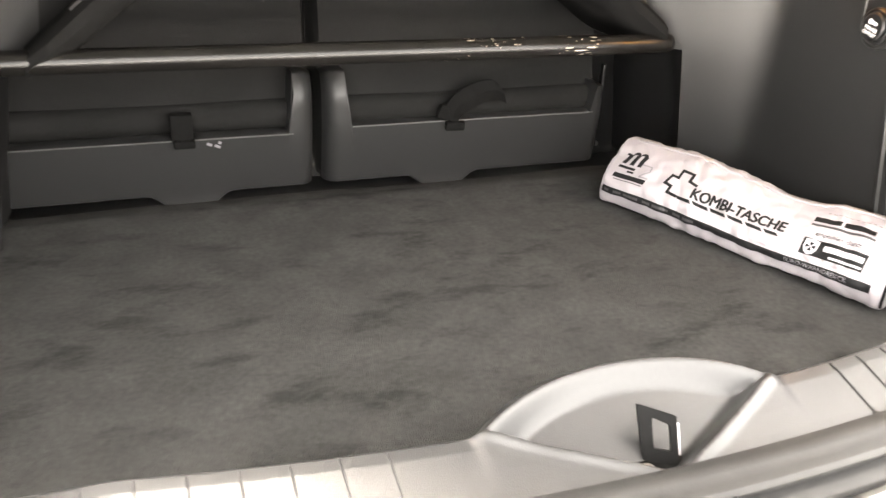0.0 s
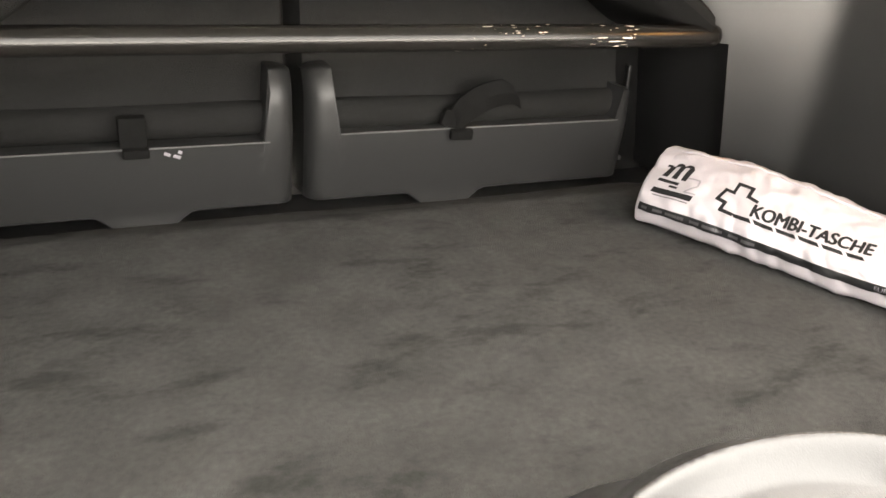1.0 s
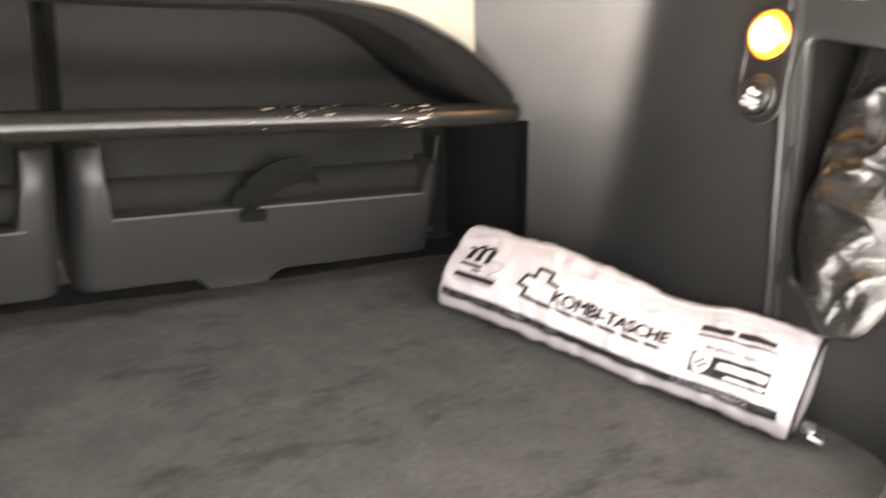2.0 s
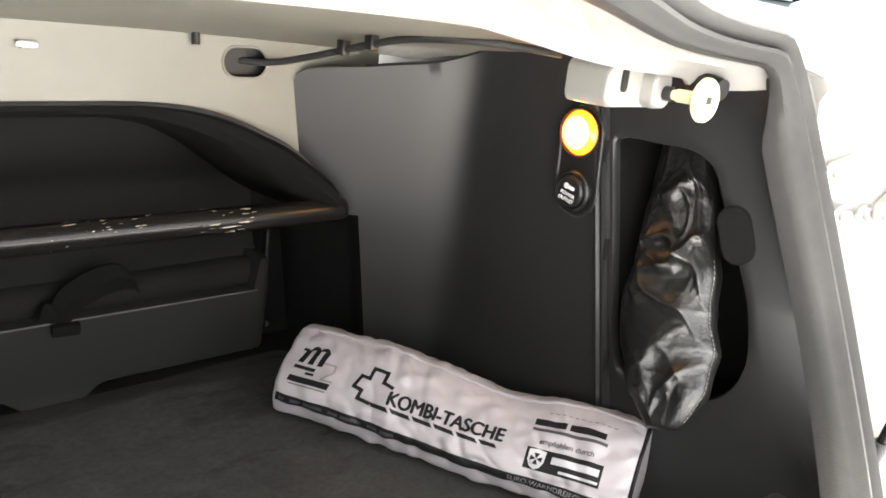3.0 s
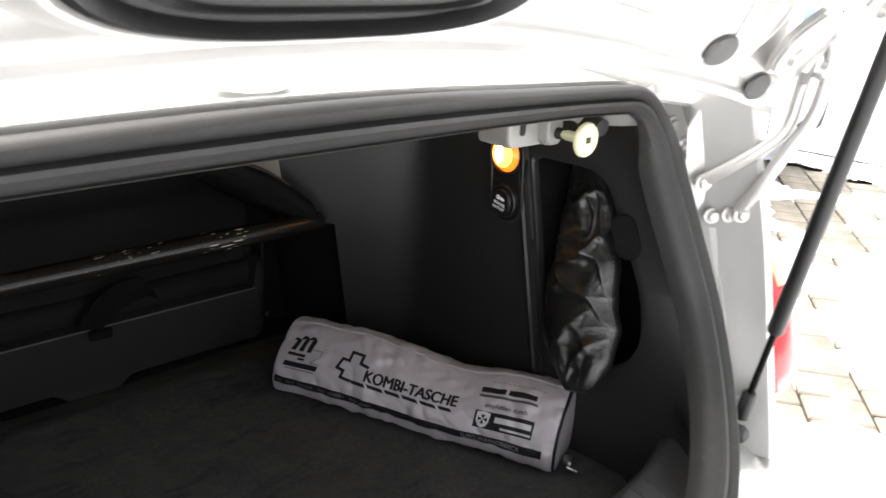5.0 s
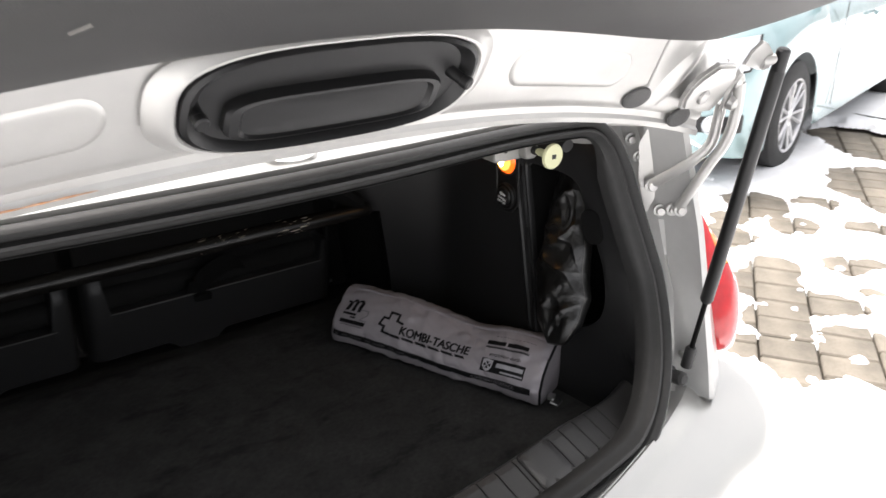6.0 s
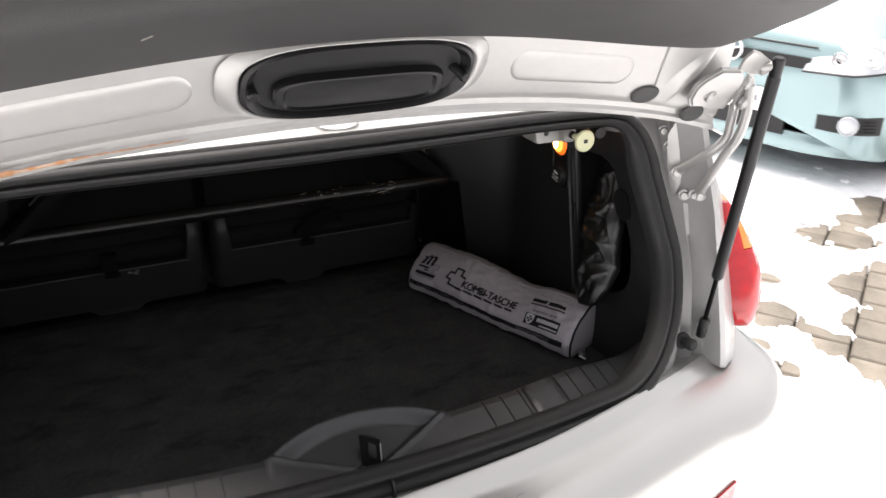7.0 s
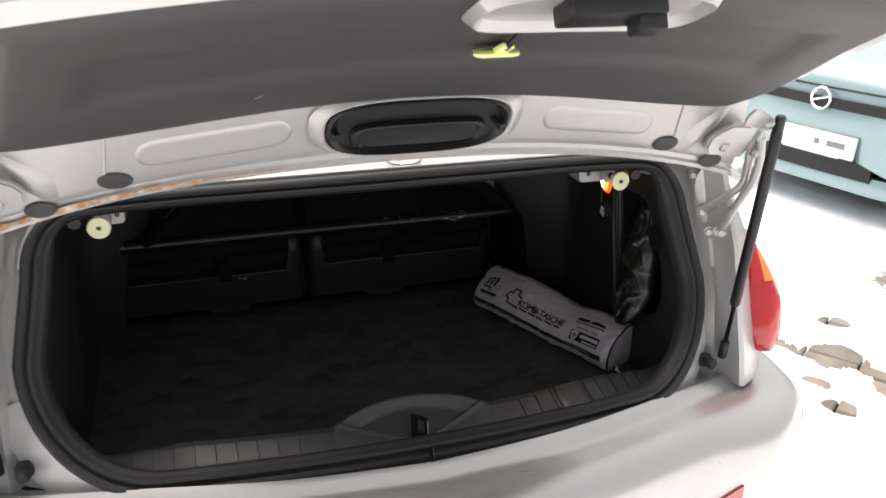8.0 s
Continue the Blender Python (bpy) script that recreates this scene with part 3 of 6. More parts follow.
def front_wall():
    rows = []
    for y in (SPLIT, 0.73, 0.745, 0.755, 0.762, 0.768, 0.772, 0.775):
        rows.append([(wall_x(y, z), y, z) for z in np.linspace(0.85, wall_top(y), 16)] + [(wall_x(y, 1.0) + 0.02, y, wall_top(y) + 0.004)])
    return rows


def arch_wall():
    rows = [[(wall_x(SPLIT - 0.012, z) + 0.003, SPLIT - 0.012, z) for z in np.linspace(0.600, 0.90, 12)]]
    for y in np.linspace(SPLIT + 0.001, 0.96, 12):
        foot = blend(y, (SPLIT, 0.75, 0.90, 0.96), (0.0, 0.012, 0.0, 0.01))
        rows.append([(wall_x(SPLIT, z) + foot - 0.01 * (y - 0.7) + (0.004 if y > 0.88 else 0), y, z) for z in np.linspace(0.600, 0.90, 12)])
    return rows


def pocket_outline():
    """The storage pocket's mouth, in y and z."""
    return smooth_line([(0.390, 1.016, 0), (0.34, 1.020, 0), (0.295, 1.020, 0), (0.270, 1.006, 0), (0.252, 0.97, 0), (0.228, 0.92, 0), (0.206, 0.87, 0), (0.196, 0.82, 0), (0.206, 0.782, 0),
                        (0.235, 0.757, 0), (0.275, 0.748, 0), (0.325, 0.752, 0), (0.346, 0.775, 0), (0.362, 0.85, 0), (0.377, 0.93, 0), (0.388, 0.985, 0)], 4, True)


def strip_y(z):
    return 0.342 + 0.205 * (z - 0.73)


def rear_frame(hole):
    """The trim between the main panel and the weatherstrip, round the pocket."""
    skirt = [p for p in rim(0.036, -0.012) if p.x > 0]
    mouth = pocket_outline()
    cy, cz = 0.285, 0.885
    def boundary(a):
        dy, dz = math.cos(a), math.sin(a)
        for k in range(200):
            r = 0.004 * (k + 1)
            y, z = cy + r * dy, cz + r * dz
            ex, ey = side_edge(z, skirt)
            if y > strip_y(z) + 0.012 or z > 1.105 or z < 0.602 or y < ey + 0.006:
                return y, z
        return y, z
    rows = []
    steps = 96
    for k in range(steps):
        a = 2 * math.pi * k / steps
        by, bz = boundary(a)
        ring = []
        if hole:
            ang = [(math.atan2(p.y - cz, p.x - cy), p) for p in mouth]
            near = min(ang, key=lambda q: abs((q[0] - a + math.pi) % (2 * math.pi) - math.pi))[1]
            hy, hz = near.x, near.y
        else:
            hy, hz = cy, cz
        for s in np.linspace(0, 1, 12):
            y, z = hy + (by - hy) * s, hz + (bz - hz) * s
            ex, ey = side_edge(z, skirt)
            f = max(0, min(1, (ey + 0.13 - y) / 0.124))
            x = wall_x(max(y, 0.22), z) * (1 - f ** 2.2) + ex * f ** 2.2
            ring.append((x, y, z))
        if hole:
            x, y, z = ring[0]
            ring = [(x + 0.012, y, z), (x + 0.008, y, z), (x + 0.003, y + (by - hy) * 0.01, z + (bz - hz) * 0.01)] + ring[1:]
        rows.append(ring)
    return rows


for flip in (False, True):
    put = mirrored if flip else (lambda b: b)
    BULGE[0] = 0.88 if flip else 1.0
    trim = part("side_trim", put(loft(main_wall())), GREY_PLASTIC, car, "dark grey plastic boot side trim")
    part("trim_wing", put(loft(front_wall())), GREY_PLASTIC, trim)
    part("wheel_arch_lining", put(loft(arch_wall())), BLACK_PLASTIC, trim, "black lining beside the seat back")
    part("rear_frame", put(loft(rear_frame(not flip), True)), GREY_PLASTIC, trim, "dark grey trim that curves out to the weatherstrip")
    ridge = []
    for off, lift in ((0.0, 0.0), (0.001, 0.004), (0.007, 0.0055), (0.010, 0.002), (0.013, 0.002), (0.016, 0.0055), (0.022, 0.004), (0.023, 0.0)):
        ridge.append([(wall_x(0.4, z) - lift, strip_y(z) + off, z) for z in np.linspace(0.70, 1.09, 14)])
    if not flip:
        part("trim_ridge", put(loft(ridge)), GREY_PLASTIC, trim, "vertical double ridge of the trim joint")
        for z in (1.0, 0.89, 0.76):
            part("clip_slot", block((wall_x(0.4, z) - 0.0035, strip_y(z) + 0.002, z), (0.004, 0.005, 0.026), 0.001), BLACK_PLASTIC, trim)
        lining = [[(wall_x(max(p.x, 0.22), p.y) + deep, 0.285 + (p.x - 0.285) * k, 0.885 + (p.y - 0.885) * k) for p in pocket_outline()] for deep, k in ((0.010, 1.0), (0.014, 1.04), (0.06, 1.04), (0.10, 0.98), (0.11, 0.5), (0.11, 0.0))]
        part("pocket", loft(lining, False, True), FELT, trim, "black storage pocket in the side trim")
        knob = [(y, z) for y, z in stadium(0.062, 0.034)]
        # the notch is trim-coloured; its recess shade is laid on as a black slab
        part("notch_shade", slab(knob, facing((0.6085, 0.231, 0.947), (-0.94, -0.34, 0), (0, -0.35, -0.93)) @ pose(0, 0, 0, 0, 0, 90), 0.003, 0.0015), FELT, trim, "black slab that stands for the shade in the pocket's finger notch")

# ceiling and bulkhead of bare painted metal
ceiling_rows = [[(x, y, z - 0.05 * x * x + 0.0015 * noise.noise((x * 3, y * 3, 0))) for y, z in ((0.246, 1.131), (0.30, 1.134), (0.42, 1.128), (0.46, 1.120), (0.60, 1.106), (0.72, 1.089), (0.785, 1.076))]
                for x in np.linspace(-0.64, 0.64, 25)]
ceiling_rows = [[(x * blend(y, (0.15, 0.22, 0.30), (0.80, 0.82, 1.0)), y, z) for x, y, z in row] for row in ceiling_rows]
part("boot_ceiling", loft(ceiling_rows, thick=(0, 0, 0.004)), PRIMER, car, "bare beige painted metal boot ceiling")
beam_rows = []
INNER_LIP = rim(0.02, 0.0)
for i in top_order:
    p = OPENING[i]
    if p.z < 1.10:
        continue
    down = INNER_LIP[i] - p
    down = Vector((down.x, 0, down.z)).normalized()
    beam_rows.append([p + Vector((0, 0.012 + dy, 0)) + down * (0.021 - dz) for dy, dz in ((-0.012, 0.012), (0.0, -0.003), (0.020, -0.009), (0.040, -0.013), (0.050, -0.016), (0.055, -0.021), (0.058, -0.027), (0.062, -0.030), (0.068, -0.029), (0.075, 0.004))] + [(p.x, max(p.y + 0.09, 0.245), 1.134 - 0.05 * p.x * p.x)])
part("rear_beam", loft(beam_rows), INNER_PAINT, car, "silver painted flange under the rear deck")

ARCH = smooth_line([(0, 0.989, 0), (0.12, 0.990, 0), (0.22, 0.990, 0), (0.285, 0.984, 0), (0.328, 0.973, 0), (0.377, 0.952, 0), (0.404, 0.935, 0), (0.45, 0.896, 0), (0.52, 0.84, 0)], 5)
SOFFIT = smooth_line([(0, 0.977, 0), (0.12, 0.979, 0), (0.20, 0.978, 0), (0.26, 0.966, 0), (0.30, 0.950, 0), (0.34, 0.928, 0), (0.38, 0.900, 0), (0.42, 0.872, 0), (0.46, 0.850, 0), (0.52, 0.82, 0)], 5)


def arch_z(x):
    return blend(abs(x), [p.x for p in ARCH], [p.y for p in ARCH])


def bulk_y(z):
    return 0.770 + 0.06 * (z - 0.95)


bm = bmesh.new()
outline = [(x, arch_z(x)) for x in np.linspace(-0.56, 0.56, 90)] + [(x, 1.080) for x in np.linspace(0.56, -0.56, 30)]
for loop in (outline, [(0.352 + x, 1.043 + y) for x, y in stadium(0.062, 0.038)]):
    ring = [bm.verts.new((x, bulk_y(z), z)) for x, z in loop]
    for k in range(len(ring)):
        bm.edges.new((ring[k - 1], ring[k]))
bmesh.ops.triangle_fill(bm, use_beauty=True, edges=bm.edges[:])
bulkhead = part("bulkhead", bm, PRIMER, car, "beige painted metal bulkhead with an arched opening to the seats")
part("hole_rim", tube([(0.352 + x, bulk_y(1.043 + y) - 0.0005, 1.043 + y) for x, y in stadium(0.062, 0.038)], 0.0018, 6, True), PRIMER, bulkhead)
part("cavity", block((0.352, 0.815, 1.04), (0.14, 0.05, 0.10), 0), BLACK_PLASTIC, bulkhead)
def soffit_z(x):
    return blend(abs(x), [p.x for p in SOFFIT], [p.y for p in SOFFIT])


edging = []
for x in np.linspace(-0.480, 0.450, 96):
    top, low = arch_z(x) + 0.003, soffit_z(x)
    near = 0.772 - blend(abs(x), (0.26, 0.36, 0.42, 0.45), (0.0, 0.02, 0.050, 0.062))
    deep = 0.006 + 0.5 * (top - low)
    edging.append([(x, 0.779, top + 0.002), (x, near + 0.001, top), (x, near - deep * 0.5, top + (low - top) * 0.2), (x, near - deep * 0.6, top + (low - top) * 0.5), (x, near - deep * 0.3, top + (low - top) * 0.85), (x, near + 0.01, low),
                   (x, 0.80, low - 0.006), (x, 0.84, low - 0.012), (x, 0.92, low - 0.014)])
part("arch_edging", loft(edging), FELT, bulkhead, "black moulded edging along the arch")
# black sheet just in front of the beige bulkhead, left corner only
corner_sheet = [[(x, bulk_y(arch_z(x) + h) - 0.004, arch_z(x) + h) for h in (-0.004, 0.02, 0.05, 0.10)] for x in np.linspace(-0.54, -0.375, 14)]
part("corner_sheet", loft(corner_sheet), FELT, bulkhead, "black sheet over the left corner above the arch")
part("arch_lip", tube([(x, 0.770 - blend(abs(x), (0.26, 0.36, 0.42), (0.0, 0.02, 0.045)), arch_z(x) + 0.002) for x in np.linspace(-0.42, 0.42, 60)], 0.0032, 8), GREY_PLASTIC, bulkhead)
part("weld_nut", block((0.10, 0.773, 1.053), (0.022, 0.008, 0.008), 0.003), STEEL, bulkhead)
part("plug_pin", tube([(0.283, 0.77, 1.078), (0.283, 0.768, 1.062)], 0.005, 10), BLACK_PLASTIC, bulkhead)
wire = smooth_line([(0.345, 0.80, 1.043), (0.372, 0.775, 1.044), (0.391, 0.755, 1.048), (0.403, 0.70, 1.062), (0.414, 0.66, 1.074), (0.416, 0.61, 1.086), (0.420, 0.56, 1.097), (0.430, 0.50, 1.104), (0.46, 0.45, 1.106), (0.52, 0.42, 1.102)], 6)
cable = part("cable", tube(wire, 0.0042, 10), RUBBER, car, "black wiring cable clipped under the ceiling")
for p in (wire[24], wire[30]):
    part("cable_clip", block(p + Vector((0, 0, 0.003)), (0.011, 0.014, 0.018), 0.002), BLACK_PLASTIC, cable)

# cross bar
bar = part("cross_bar", tube([(x, 0.712, 0.863) for x in np.linspace(-0.53, 0.462, 40)] + [(0.470, 0.712, 0.863), (0.474, 0.712, 0.863)], 0.0160, 20, taper=[1] * 40 + [0.85, 0.5]), SCRATCHED, car, "black cross bar with worn and scratched paint")

# ---- seat backs ----
def cover_y(z):
    return blend(z, (0.57, 0.585, 0.60, 0.64, 0.70, 0.76, 0.79), (0.868, 0.864, 0.866, 0.862, 0.856, 0.858, 0.874))


def seat_back(x0, x1, lump, cut0, cut1, label):
    """A folding seat back: padded cloth above, a moulded plastic cover below with a long slot and a rounded foot."""
    seat = part("seat_back", loft([[(x, blend(z, (0.60, 0.74, 0.77, 0.98), (0.915, 0.905, 0.918, 0.955)) - 0.012 * math.sin(math.pi * min(1, max(0, (x - x0) / (x1 - x0)))) ** 0.5 + 0.02 * (1 if x in (x0, x1) else 0), z)
                                    for z in np.linspace(0.60, 0.98, 26)] for x in [x0] + list(np.linspace(x0 + 0.006, x1 - 0.006, 22)) + [x1]], thick=(0, 0.06, 0)), FABRIC, car, label)
    xs = np.concatenate([[x0, x0 + 0.004, x0 + 0.012], np.linspace(x0 + 0.024, x1 - 0.024, 46), [x1 - 0.012, x1 - 0.004, x1]])
    rows = []
    for x in xs:
        top = (0.703 if x0 > -0.1 else 0.697) if cut0 < x < cut1 else 0.792
        near = min(abs(x - cut0), abs(x - cut1))
        if not cut0 < x < cut1:
            top = 0.792 - 0.5 * max(0, 0.016 - min(x - x0, x1 - x)) - (0.040 if x > cut1 and x0 > -0.1 else 0)
        foot = 0.607 - 0.021 * max(0, min(1, (0.062 - abs(x - lump)) / 0.028))
        end = min(1, min(x - x0, x1 - x) / 0.024)
        back = 0.030 * (1 - math.sqrt(max(0, 1 - (1 - end) ** 2)))
        rows.append([(x, cover_y(z) + back, z) for z in np.linspace(foot, top, 14)] + [(x, cover_y(top) + 0.006 + back, top + 0.003), (x, cover_y(top) + 0.05, top + 0.002)])
    rows = [[(row[0][0], row[0][1] + 0.03, row[0][2] + 0.004), (row[0][0], row[0][1] + 0.004, row[0][2] - 0.003)] + row for row in rows]
    cover = part("lower_cover", loft(rows), GREY_PLASTIC, seat, "moulded dark grey plastic cover of the seat hinge")
    part("slot_edge", tube([(x, cover_y(0.704) + 0.001, 0.7045 - (0 if x0 > -0.1 else 0.006)) for x in np.linspace(cut0 + 0.002, cut1 - 0.002, 20)], 0.0011, 6), PALE_EDGE, cover, "pale line along the slot's edge")
    roll = tube([(x, 0.900, 0.722) for x in np.linspace(cut0, cut1, 12)], 0.024, 14)
    part("padding_roll", roll, FABRIC, seat)
    return seat, cover


right_seat, _ = seat_back(-0.066, 0.462, 0.147, -0.022, 0.436, "dark cloth folding seat back with a plastic hinge cover")
left_seat, left_cover = seat_back(-0.62, -0.082, -0.285, -0.56, -0.117, "dark cloth folding seat back, wider than its neighbour")
tongue = smooth_line([(0.150, 0.862, 0.700), (0.152, 0.850, 0.716), (0.162, 0.848, 0.732), (0.182, 0.850, 0.745), (0.208, 0.852, 0.754), (0.232, 0.850, 0.757), (0.246, 0.848, 0.750)], 5)
part("pull_strap", loft([[p + Vector((-0.009, 0.004, 0.017)), p + Vector((0, -0.003, 0.0)), p + Vector((0.009, 0.004, -0.020))] for p in tongue], thick=(0, 0.004, 0)), FELT, right_seat, "black webbing pull strap")
part("strap_buckle", block((0.158, 0.848, 0.698), (0.034, 0.012, 0.015), 0.003, pose(0, 0, 0, 10, 0, -5)), FELT, right_seat)
part("strap_end", block((0.142, 0.858, 0.720), (0.026, 0.014, 0.026), 0.006, pose(0, 0, 0, 0, 20, 0)), FELT, right_seat)
part("latch_handle", joined(block((-0.292, 0.858, 0.722), (0.034, 0.020, 0.040), 0.004), block((-0.290, 0.846, 0.697), (0.032, 0.016, 0.012), 0.003)), FELT, left_seat, "black release loop")
for x, z, w in ((-0.252, 0.690, 0.008), (-0.240, 0.686, 0.009), (-0.236, 0.692, 0.005)):
    part("scuff", block((x, cover_y(z) - 0.0005, z), (w, 0.001, 0.004), 0, pose(0, 0, 0, 0, 25, 0)), GREY_PRINT, left_cover)
part("seat_hinge", block((0.478, 0.93, 0.622), (0.018, 0.05, 0.008), 0.002), STEEL, right_seat, "steel hinge at the seat's foot")
part("hinge_arm", block((0.474, 0.905, 0.70), (0.006, 0.012, 0.16), 0.002), BLACK_PLASTIC, right_seat)
part("cabin_wall", block((0, 1.10, 0.80), (1.5, 0.03, 0.9), 0.002), FELT, car, "dark felt behind the seats")
# added black blocks that cover the light leaking in beside the seats
for s in (-1, 1):
    part("seat_gap_filler", block((s * 0.53, 0.965, 0.70), (0.15, 0.04, 0.42), 0.004), FELT, car, "black filler block added to close the lit gap beside the seat back")
# unseen board, added to stop sun from the cabin reaching the boot
part("cabin_light_block", block((0, 0.945, 1.095), (1.5, 0.32, 0.02), 0.004), FELT, car, "unseen black board added over the seat backs to keep daylight out")
part("boot_pan", block((0, 0.47, 0.580), (1.20, 0.95, 0.016), 0.004), BLACK_PLASTIC, car)
for s in (-1, 1):
    part("rear_wheel", turned(((0.0, 0.03), (0.18, 0.04), (0.21, 0.05), (0.27, 0.045), (0.30, 0.0), (0.30, -0.12), (0.0, -0.14)), facing((s * 0.74, 0.62, 0.30), (s, 0, 0)), 36), TYRE, car, "black tyre")
    part("outer_wall", block((s * 0.80, 0.74, 0.84), (0.02, 0.80, 0.48), 0.004), BLACK_PLASTIC, car)

# ---- lamp and socket in the side trim ----
panel = part("lamp_panel", slab(stadium(0.132, 0.062), facing((0.603, 0.434, 0.981), (-1, 0, 0), (0, 1, 0)) @ pose(0, 0, 0, 0, 0, 4), 0.006, 0.003), BLACK_PLASTIC, car, "black panel with a lit boot lamp and a power socket")
bezel = facing((0.597, 0.434, 0.981), (-1, 0, 0), (0, 1, 0)) @ pose(0, 0, 0, 0, 0, 4)
part("bezel_rim", tube([bezel @ Vector((x, y, 0)) for x, y in stadium(0.130, 0.060)], 0.0022, 8, True), GREY_PLASTIC, panel, "raised rim round the lamp panel")
lampm = facing((0.5965, 0.438, 1.014), (-1, 0, 0))
part("boot_lamp", turned(((0, 0.010), (0.014, 0.009), (0.023, 0.005), (0.0262, 0.0)), lampm), LAMP_GLOW, panel, "lit round boot lamp with a warm orange glow")
part("reflector_bowl", turned(((0, 0.0112), (0.008, 0.0108), (0.015, 0.0094), (0.0195, 0.0074)), lampm @ pose(-0.001, 0.0, 0), 28), REFLECTOR_GLOW, panel, "bright yellow middle of the lit lamp")
part("bulb", turned(((0, 0.0135), (0.005, 0.0130), (0.009, 0.0116), (0.0105, 0.0104)), lampm @ pose(-0.004, 0.0, 0) @ Matrix.Diagonal((0.8, 1.2, 1, 1)), 24), BULB_GLOW, panel, "bright bulb behind the lamp glass")
part("lamp_ring", turned(((0.0260, 0.002), (0.0275, 0.004), (0.0290, 0.003), (0.0295, -0.002)), lampm), BLACK_PLASTIC, panel)
capm = facing((0.5965, 0.434, 0.946), (-1, 0, 0))
cap = part("socket_cap", turned(((0, 0.010), (0.016, 0.010), (0.0185, 0.008), (0.0190, 0.0)), capm), BLACK_PLASTIC, panel, "black hinged cap of the power socket")
part("socket_ring", turned(((0.0195, 0.0), (0.0195, 0.005), (0.022, 0.006), (0.0245, 0.004), (0.025, -0.002)), capm), BLACK_PLASTIC, panel)


def lettering(text, size, m, depth=0.0003, bold=0.0):
    """A word as a mesh with the built-in font, its middle at the pose m."""
    data = bpy.data.curves.new(text, "FONT")
    data.body, data.size, data.align_x, data.align_y, data.extrude, data.offset = text, size, "CENTER", "CENTER", depth, bold
    ob = bpy.data.objects.new(text, data)
    scene.collection.objects.link(ob)
    bpy.context.view_layer.update()
    mesh = bpy.data.meshes.new_from_object(ob.evaluated_get(bpy.context.evaluated_depsgraph_get()))
    bpy.data.objects.remove(ob)
    bm = bmesh.new()
    bm.from_mesh(mesh)
    bpy.data.meshes.remove(mesh)
    bmesh.ops.transform(bm, matrix=m, verts=bm.verts)
    return bm


capface = facing((0.586, 0.434, 0.946), (-1, 0, 0)) @ pose(0, 0, 0, 0, 0, -12)
part("socket_lettering", joined(lettering("POWER", 0.0062, capface @ pose(0, -0.004, 0)), lettering("OUTLET", 0.0062, capface @ pose(0, -0.0105, 0))), PLATE_WHITE, cap, "", False, False)
part("socket_symbol", joined(slab(stadium(0.013, 0.004), capface @ pose(0.001, 0.005, 0), 0.0004), turned(((0, 0.0004), (0.0035, 0.0004), (0.0036, 0)), capface @ pose(-0.005, 0.005, 0), 14)), PLATE_WHITE, cap, "", False)

# lid stop brackets and buffers, right and left
for s in (1, -1):
    cx, wide = (0.487, 0.078) if s > 0 else (0.499, 0.050)
    shell = [[(s * (cx + x * k), y, 1.0855 + z * k) for x, z in rounded(wide, 0.040, 0.009, 4)] for y, k in ((0.350, 1.0), (0.307, 1.0), (0.303, 0.985), (0.301, 0.94), (0.300, 0.0))]
    cup = [[(s * (0.5125 + x * k), y, 1.0845 + z * k) for x, z in rounded(0.028, 0.036, 0.009, 4)] for y, k in ((0.306, 1.0), (0.291, 1.0), (0.287, 0.96), (0.285, 0.86), (0.2845, 0.0))]
    bracket = part("lid_bracket", joined(loft(shell, False, True), loft(cup, False, True)), WHITE_BRACKET, car, "pale painted sheet metal bracket")
    part("bracket_slot", slab(stadium(0.022, 0.009), facing((s * (0.470 if s > 0 else 0.488), 0.3000, 1.091), (0, -1, 0)) @ pose(0, 0, 0, 0, 0, 90), 0.001), BLACK_PLASTIC, bracket)
    stem = facing((s * 0.516, 0.284, 1.082), (0, -1, 0))
    part("rubber_collar", turned(((0, 0.008), (0.006, 0.008), (0.007, 0.006), (0.007, -0.004)), stem, 16), RUBBER, bracket)
    part("lid_buffer", turned(((0.0045, 0.004), (0.0050, 0.012), (0.0062, 0.013), (0.0062, 0.030), (0.0075, 0.036), (0.018, 0.0375), (0.0205, 0.040), (0.0205, 0.043), (0.019, 0.045), (0, 0.0455)), stem), CREAM_PLASTIC, bracket, "pale yellow adjustable buffer with a round head")
    part("buffer_slot", block((s * 0.516, 0.2382, 1.082), (0.008, 0.001, 0.007), 0), GREY_PLASTIC, bracket)
    part("corner_stop", tube([(s * 0.560, 0.285, 1.096), (s * 0.556, 0.250, 1.090)], 0.011, 14), BLACK_PLASTIC, car, "round rubber stop")

# ---- boot lid ----
def lid_bow(x):
    return Vector((0, -0.060, 0.0174)) * max(0, 1 - (x / 0.5) ** 2) ** 2


def lid_edge(x):
    return lid_bow(x) + Vector((x, 0.114, 1.2076 - 0.1187 * x * x - 0.125 * x ** 4))


def trim_edge(x):
    return lid_bow(x) + Vector((x, 0.046 - 0.0978 * x * x + 0.4067 * x ** 4, 1.330 - 0.1643 * x * x + 0.0829 * x ** 4))


def lid_rear(x):
    return Vector((x, -0.545 + 0.18 * x * x, 1.552 - 0.10 * x * x))


LID_W, TRIM_W, LID_X = 0.690, 0.638, 0.026


def tapered(p, s):
    """The lid narrows from its hinges (s = 0) to its rear end (s = 1)."""
    return Vector((p.x * (1 - 0.21 * s), p.y, p.z))


def lid_point(x, v):
    """The lid's painted inner skin: v = 0 at its front edge, 1 where the trim begins."""
    return lid_edge(x).lerp(trim_edge(x), v)


